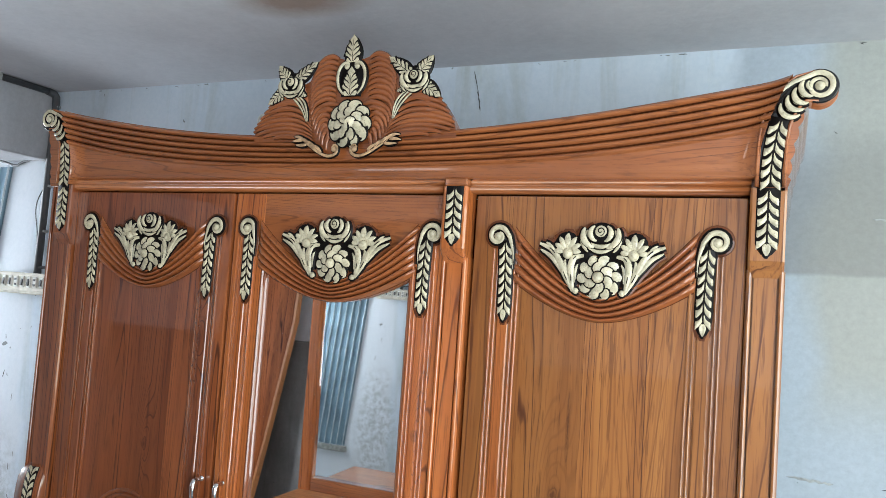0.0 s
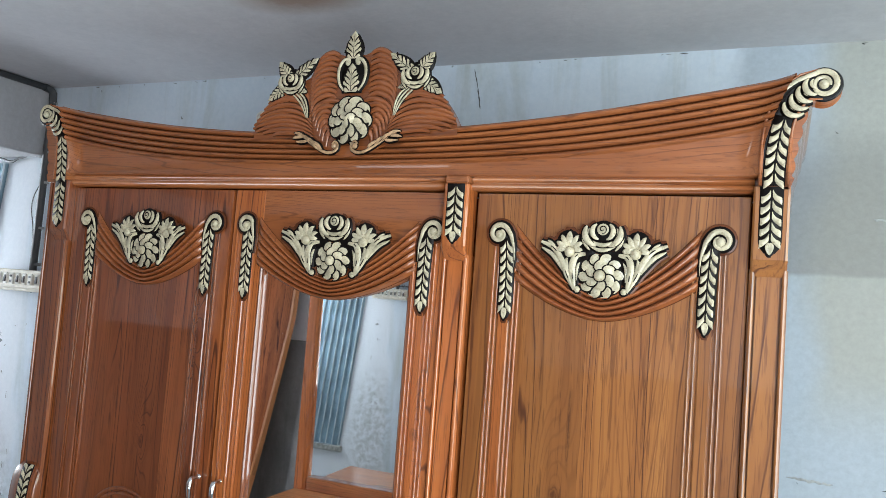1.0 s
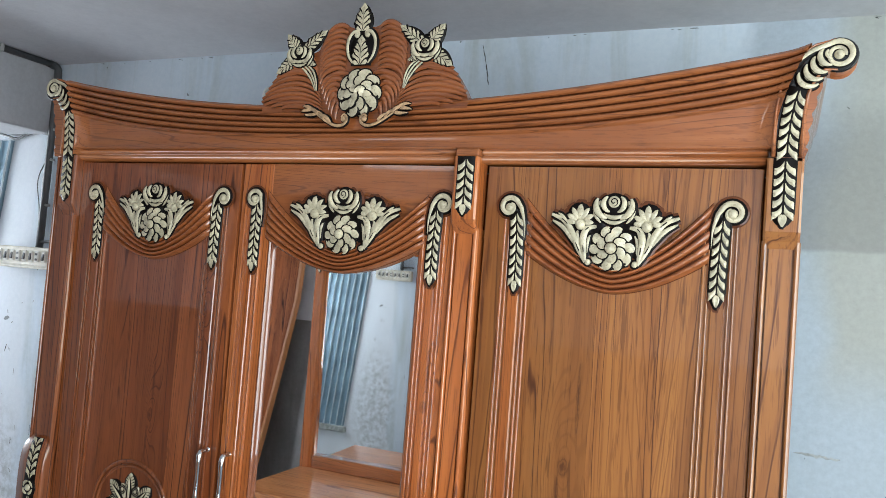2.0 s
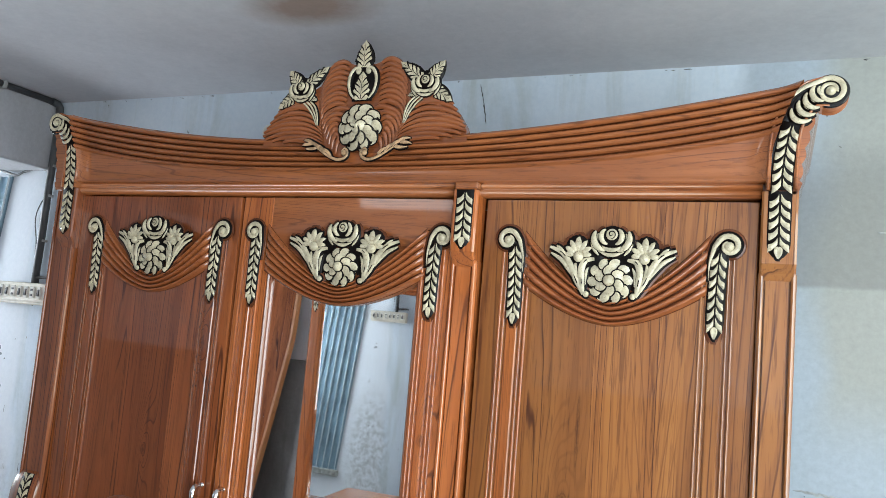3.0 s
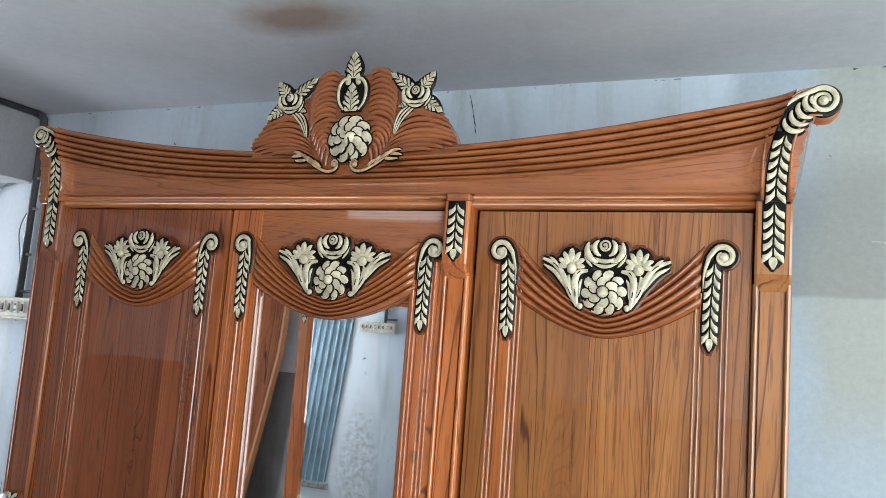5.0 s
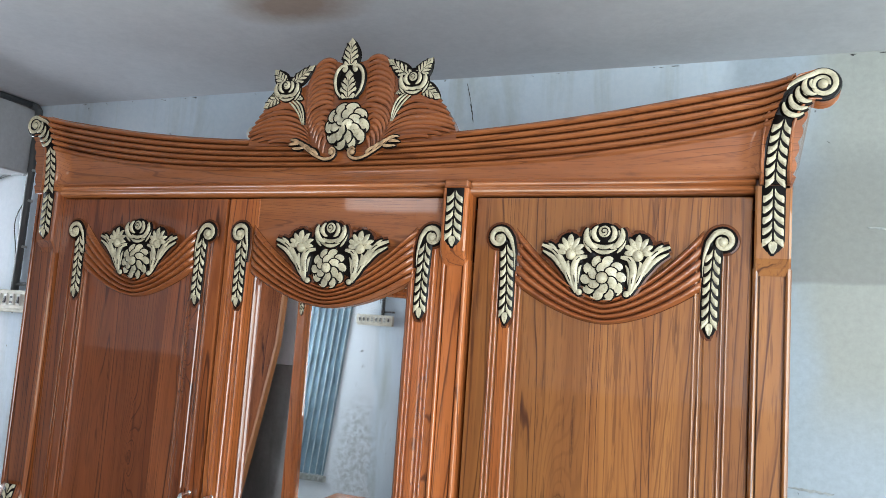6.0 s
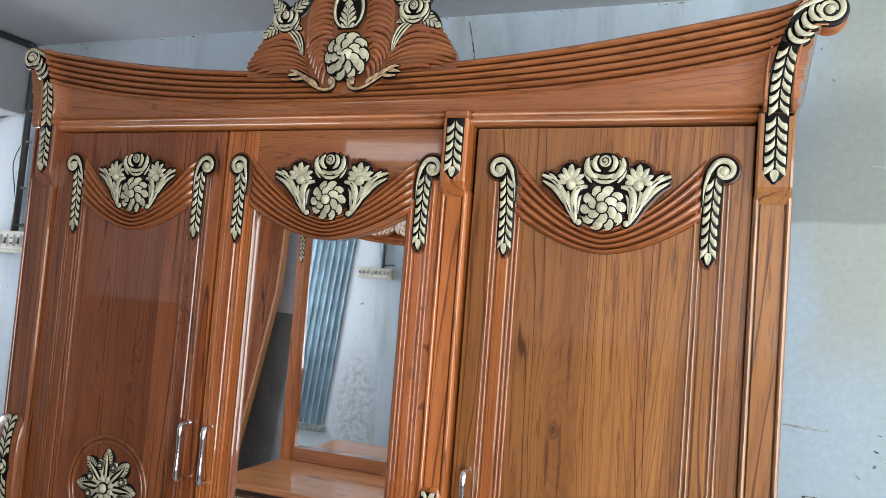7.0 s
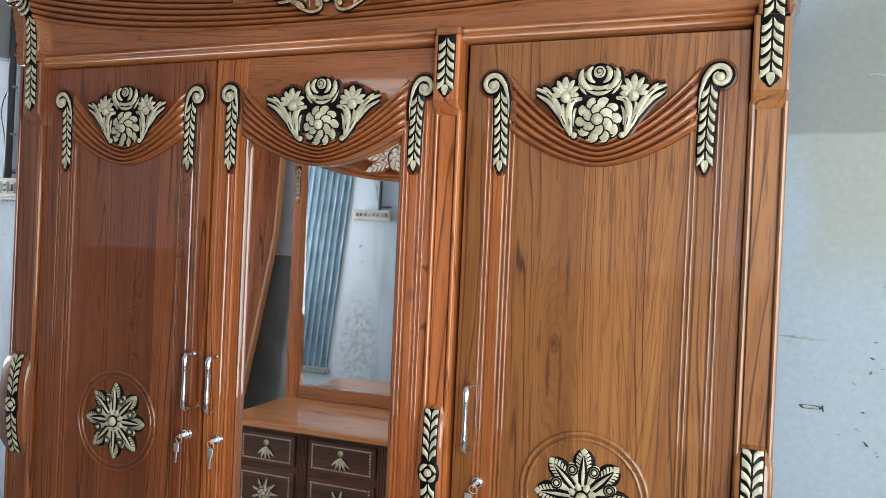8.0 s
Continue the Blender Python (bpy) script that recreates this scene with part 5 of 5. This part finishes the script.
# ---- crown carving ----
def crown():
    cx, y = 0.016, -0.034
    out = [(0.267, 2.004), (0.264, 2.017), (0.257, 2.031), (0.248, 2.045), (0.239, 2.058), (0.229, 2.071), (0.214, 2.084), (0.194, 2.094), (0.168, 2.110), (0.138, 2.124), (0.117, 2.134),
           (0.109, 2.152), (0.097, 2.170), (0.080, 2.183), (0.060, 2.189), (0.044, 2.186), (0.026, 2.180), (0.0, 2.182)]
    bm = bmesh.new()
    pts = out + [(-a, b) for a, b in out[-2::-1]]
    low = [(a, min(1.990, 1.945 + 0.045 * (abs(a) / 0.14) ** 1.6)) for a, b in pts]
    rows = [[(cx + a, yy, b) for a, b in pts] for yy in (-0.004, y + 0.004)]
    sheet(bm, rows, smooth=False)
    for yy in (-0.004, y + 0.004):
        sheet(bm, [[(cx + a, yy, b) for a, b in pts], [(cx + a, yy, b) for a, b in low]], smooth=False)
    board = part("crown", bm, SWAG, wardrobe, "carved teak crest with cream roses")

    def edge(z):
        """Outer line of the shell at height z."""
        for (u0, z0), (u1, z1) in zip(((0.048, 1.955), (0.078, 1.985), (0.102, 2.025), (0.113, 2.060), (0.114, 2.125)), ((0.078, 1.985), (0.102, 2.025), (0.113, 2.060), (0.114, 2.125), (0.100, 2.165))):
            if z <= z1:
                return u0 + (u1 - u0) * (z - z0) / (z1 - z0)
        return 0.098

    # ribbed shells and feathered wings at both sides of the middle, groove shade painted on their feet
    for s in (-1, 1):
        w = Carve(cx, 0, y + 0.005, s, ground=False)
        for k in range(16):
            ze = 2.152 - 0.0122 * k
            ue = edge(ze) - 0.002
            zi = ze + 0.040 - 0.0003 * k
            ui = 0.042 if zi > 2.088 else max(0.016, math.sqrt(max(0.0, 0.0575 ** 2 - (zi - 2.028) ** 2)))
            if ue - ui < 0.012:
                ui = ue - 0.012
            pts = []
            for q in np.linspace(0, 1, 13):
                rise = math.sqrt(max(0.0, 1 - q ** 2.2))
                drop = 0.010 * max(0.0, (0.40 - q) / 0.40) ** 1.6
                pts.append((ui + (ue - ui) * q, ze + (zi - ze) * rise - drop))
            w.rib(pts, [0.0030 + 0.0048 * math.sin(math.pi * (0.10 + 0.82 * i / 12)) for i in range(13)], 1.2, -0.001)
        w.done("shell_ribs", board, "ribbed teak shell carving", [CARVED, CARVED_DARK])
        w = Carve(cx, 0, y + 0.005, s, ground=False)
        rim = smooth_line([(0.196, 2.098), (0.219, 2.086), (0.241, 2.060), (0.258, 2.033), (0.266, 2.014), (0.236, 2.001), (0.172, 1.994)], 2)
        for k, (eu, ev) in enumerate(rim[:-1]):
            f = k / 11
            su, sv = 0.117 - 0.026 * f, 2.074 - 0.092 * f
            lift = max(0.008, 0.046 - 0.036 * f)
            pts = [(su + (eu - su) * q, sv + (ev - sv) * q + lift * math.sin(math.pi * q ** 0.75) + 0.006 * (q ** 2 - q ** 9)) for q in np.linspace(0, 1, 15)]
            w.rib(pts, [0.0014 + 0.0062 * math.sin(math.pi * (0.04 + 0.84 * i / 14)) for i in range(15)], 1.2, 0.0006 * k - 0.001)
        # short lobes between the long feathers
        w.m, w.ground = 0.0016, True
        for k in range(5):
            q = 0.40 + 0.06 * (k % 3)
            eu, ev = rim[1 + k]
            f = (1 + k) / 11
            u, v = 0.117 - 0.026 * f + (eu - 0.117 + 0.026 * f) * q, 2.074 - 0.092 * f + (ev - 2.074 + 0.092 * f) * q + 0.010
            w.leaf(u, v, 12 - 9 * k, 0.046, 0.015, 0.004, 0.0060, bend=-40, vein=0.6, point=0.8)
        w.done("feathered_wing", board, "feathered teak wing carving", [CARVED, CARVED_DARK])
    # side roses with pointed leaves
    for s in (-1, 1):
        g = Carve(cx, 0, y, s, margin=0.0018)
        g.disc(0.163, 2.122, 0.034, 0.0010, n=22)
        for (u, v, a, L, W) in ((0.172, 2.134, 51, 0.052, 0.040), (0.150, 2.136, 143, 0.070, 0.036), (0.180, 2.112, -33, 0.058, 0.038), (0.144, 2.106, 200, 0.026, 0.020)):
            g.acanthus(u, v, a, L, W, 0.004, 0.0012, pairs=4)
        for d in (0.0, 0.010, 0.021):
            P = smooth_line([(0.112 + 0.2 * d, 2.036), (0.116 + 0.6 * d, 2.062), (0.126 + d, 2.084), (0.146 + 1.2 * d, 2.100 + 0.15 * d)], 4)
            g.rib(P, [0.0006 + 0.0022 * math.sin(math.pi * (0.05 + 0.8 * i / (len(P) - 1))) for i in range(len(P))], 1.0, 0.003)
        g.y -= 0.005
        g.bud(0.163, 2.122, 0.0225, 0.012)
        g.done("side_rose", board, "cream rose with pointed leaves")
    g = Carve(cx, 0, y - 0.002, 1, margin=0.0018)
    g.acanthus(0, 2.170, 90, 0.065, 0.050, 0.004, 0.0015, pairs=4)
    g.done("palmette", board, "cream pointed palmette")
    g = Carve(cx, 0, y - 0.002, 1, margin=0.003)
    g.bed([(0, 2.090), (0, 2.13), (0, 2.170)], [0.026, 0.034, 0.022], 0.0012)
    for s in (-1, 1):
        g.f = s
        P = smooth_line([(0.019, 2.096), (0.031, 2.112), (0.036, 2.134), (0.033, 2.154), (0.022, 2.168), (0.010, 2.168), (0.008, 2.160)], 3)
        g.rib(P, [0.0050 * (0.35 + 0.65 * math.sin(math.pi * (0.08 + 0.84 * i / (len(P) - 1)))) for i in range(len(P))], 1.0, 0.002)
        g.ball(0.0135, 2.1605, 0.0065, 0.9, 0.003)
    g.f = 1
    g.acanthus(0, 2.092, 90, 0.068, 0.054, 0.004, 0.002, pairs=4)
    g.done("urn_leaf", board, "cream acanthus between scrolls")
    g = Carve(cx, 0, y - 0.004, 1, margin=0.004)
    g.rose(0.004, 2.027, 0.058, 0.022, 10, 7, heart=3)
    g.done("rose", board, "large cream open rose")
    for s in (-1, 1):
        g = Carve(cx, 0, y - 0.010, s, margin=0.0016)
        P = smooth_line([(0.120, 1.994), (0.098, 1.978), (0.074, 1.963), (0.052, 1.953), (0.034, 1.951), (0.020, 1.958), (0.018, 1.970), (0.026, 1.977), (0.034, 1.971)], 4)
        g.rib(P, [0.0042 * (0.25 + 0.75 * math.sin(math.pi * (0.05 + 0.88 * i / (len(P) - 1)))) for i in range(len(P))], 1.1, 0.002)
        g.ball(0.0265, 1.9665, 0.0072, 0.9, 0.003)
        for u, v, a, L, W, b in ((0.060, 1.959, 52, 0.034, 0.013, -40), (0.076, 1.966, 54, 0.038, 0.014, -46), (0.092, 1.975, 52, 0.038, 0.014, -50), (0.106, 1.985, 42, 0.038, 0.014, -50), (0.112, 1.988, 4, 0.032, 0.013, -20), (0.100, 1.979, -12, 0.034, 0.012, 26)):
            g.leaf(u, v, a, L, W, 0.005, 0.002, bend=b, vein=0.5)
        g.done("leaf_sprig", board, "scrolled leaf sprig in thin cream paint", [CREAM_WORN, BLACK, CARVED_DARK])


crown()


# ---- dressing table across the room ----
def dressing_table():
    root = empty("dressing_table", pose(-0.61, -1.655, 0, 0, 0, -1), "teak dressing table with dark drawers and a tall framed mirror", "dressing table")
    W, ZT = 0.555, 0.69
    part("tabletop", box(-W, W, -0.10, 0.50, ZT - 0.028, ZT, 0.010, seg=3), WOOD_PALE, root, "pale glossy teak top")
    part("carcass", box(-W + 0.03, W - 0.03, -0.08, 0.445, 0.08, ZT - 0.03, 0.003), WOOD_DARK, root, "dark stained carcass")
    part("plinth", box(-W + 0.03, W - 0.03, -0.06, 0.43, 0.0, 0.078, 0.003), WOOD_DARK, root)
    for x in (-0.515, -0.188, 0.179, 0.50):
        bm = profile_z(bmesh.new(), [(x - 0.026, 0.40)] + [(x - 0.024 + 0.012 * k + 0.006 * (1 - math.cos(q)), 0.447 + 0.005 * math.sin(q)) for k in range(4) for q in np.linspace(0, math.pi, 5)] + [(x + 0.026, 0.40)], 0.09, ZT - 0.03)
        part("pilaster", bm, WOOD_DARK, root)
    for i, (x0, x1) in enumerate(((-0.488, -0.220), (-0.155, 0.147), (0.211, 0.47))):
        for z0, z1 in ((0.506, 0.636), (0.296, 0.481), (0.088, 0.271)):
            d = part("drawer", box(x0, x1, 0.44, 0.458, z0, z1, 0.003), WOOD_DARK, root, "dark drawer front edged with pale beads")
            bm = bmesh.new()
            xa, xb, za, zb = x0 + 0.02, x1 - 0.02, z0 + 0.018, z1 - 0.018
            n1, n2 = int((xb - xa) / 0.011), int((zb - za) / 0.011)
            dots = [(xa + (xb - xa) * k / n1, z) for k in range(n1 + 1) for z in (za, zb)] + [(x, za + (zb - za) * k / n2) for k in range(1, n2) for x in (xa, xb)]
            for px, pz in dots:
                bmesh.ops.create_icosphere(bm, subdivisions=1, radius=0.0042, matrix=Matrix.Translation((px, 0.459, pz)))
            part("bead_border", bm, CREAM, d, "pale bead border")
            g = Carve(0, 0, 0, 1, ground=False)
            if z1 < 0.5:
                g.rose(0, -0.004, 0.036, 0.010, 8, 5)
                for a in range(20, 360, 40):
                    g.leaf(0.032 * math.cos(radians(a)), 0.032 * math.sin(radians(a)) - 0.004, a, 0.032, 0.019, 0.006)
            for a in () if z1 < 0.5 else (270, 245, 295, 222, 318):
                g.leaf(0, 0.008, a, 0.056, 0.019, 0.007)
            if z1 > 0.5:
                g.scroll(0.0, 0.024, 0.014, 270, 1.2, 0.0040, 1)
            m = Matrix.Translation(((x0 + x1) / 2, 0.458, (z0 + z1) / 2)) @ Matrix.Rotation(math.pi, 4, 'Z')
            bmesh.ops.transform(g.bm, matrix=m, verts=g.bm.verts)
            g.done("drawer_ornament", d, "pale carved leaf pull")
    # mirror frame
    zt = 1.80
    for x in (-0.522, 0.522):
        prof = [(x - 0.034, -0.03), (x - 0.034, 0.006), (x - 0.028, 0.012), (x + 0.012, 0.012), (x + 0.018, 0.006), (x + 0.026, 0.004), (x + 0.034, -0.004), (x + 0.034, -0.03)]
        if x > 0:
            prof = [(2 * x - a, b) for a, b in prof][::-1]
        p = part("frame_post", profile_z(bmesh.new(), prof, ZT, zt + 0.12), WOOD_TABLE, root)
        g = Carve(0, 0, 0, 1, margin=0.003)
        g.garland([(0, 0.0), (0, -0.17)], 7, 0.014)
        m = Matrix.Translation((x - 0.008 * (1 if x < 0 else -1), 0.012, zt - 0.005)) @ Matrix.Rotation(math.pi, 4, 'Z')
        bmesh.ops.transform(g.bm, matrix=m, verts=g.bm.verts)
        g.done("leaf_garland", p, "cream leaf garland")
    part("frame_rail", box(-0.488, 0.488, -0.03, 0.010, ZT, ZT + 0.062, 0.004), WOOD_H, root)
    part("mirror", box(-0.495, 0.495, -0.0025, 0.0025, -0.55, 0.56, 0), MIRROR, root, "dressing mirror glass", pose(0, -0.0135, 1.30, -0.8))
    bm = bmesh.new()
    rows = []
    n = 40
    for i in range(n + 1):
        t = 2 * i / n - 1
        zl = 1.728 + 0.085 * abs(t) ** 1.9
        zu = 1.762 + 0.12 * abs(t) ** 1.7
        row = []
        for j in range(31):
            q = j / 30
            row.append((0.490 * t, 0.004 + 0.011 * abs(math.sin(math.pi * 2 * q)) ** 0.6, zl + (zu - zl) * q))
        rows.append([(0.49 * t, -0.009, zl)] + row + [(0.49 * t, 0.004, 1.99 - 0.03 * t * t), (0.49 * t, -0.03, 1.99 - 0.03 * t * t)])
    sheet(bm, rows)
    part("frame_crest", bm, WOOD_TABLE, root, "carved crest board")
    g = Carve(0, 0, 0, 1, margin=0.002)
    g.rose(0, 0, 0.062, 0.022, 8, 6)
    for sd in (-1, 1):
        g.f = sd
        for a, L in ((4, 0.15), (34, 0.12), (66, 0.10), (-20, 0.12)):
            g.acanthus(0.058 * math.cos(radians(a)), 0.058 * math.sin(radians(a)), a, L, 0.062, 0.012, 0.002, pairs=4)
        g.scroll(0.205, 0.055, 0.030, 200, 1.3, 0.008, 1)
        g.acanthus(0.17, 0.01, 10, 0.16, 0.05, 0.010, 0.002, pairs=5)
    g.f = 1
    m = Matrix.Translation((0, 0.018, 1.832)) @ Matrix.Rotation(math.pi, 4, 'Z')
    bmesh.ops.transform(g.bm, matrix=m, verts=g.bm.verts)
    g.done("crest_rose", root, "unpainted carved rose, paled by sunlight in its colour", [PINK_WOOD, CARVED, CARVED])


dressing_table()


# ---- sawn board leaning on the rear wall ----
def leaning_board():
    root = empty("leaning_board", pose(-1.825, -1.95, 0), "wide curved teak board leaning against the rear wall", "board")
    bm = bmesh.new()
    rows = []
    for s in np.linspace(0, 1, 15):
        z = 2.05 * s
        xr = 0.02 + 0.26 * min(1, s / 0.72) ** 0.75
        yy = -0.17 * s + 0.02
        rows.append([(-0.20, yy - 0.02, z), (-0.20, yy + 0.016, z), (xr - 0.004, yy + 0.016, z), (xr, yy + 0.012, z), (xr, yy - 0.02, z)])
    vs = sheet(bm, rows, smooth=False)
    bm.faces.new(vs[0])
    bm.faces.new(vs[-1])
    plank = part("plank", bm, WOOD_PLANK, root)
    bm = bmesh.new()
    rows = []
    for s in np.linspace(0, 1, 15):
        xr = 0.02 + 0.26 * min(1, s / 0.72) ** 0.75
        yy = -0.17 * s + 0.02
        rows.append([(xr + 0.0005, yy - 0.021, 2.05 * s), (xr + 0.0005, yy + 0.018, 2.05 * s), (xr + 0.014, yy + 0.018, 2.05 * s), (xr + 0.016, yy + 0.014, 2.05 * s), (xr + 0.016, yy - 0.021, 2.05 * s)])
    vs = sheet(bm, rows, smooth=False)
    bm.faces.new(vs[0])
    bm.faces.new(vs[-1])
    part("edge_strip", bm, WOOD_EDGE, plank, "lighter edge strip")


leaning_board()
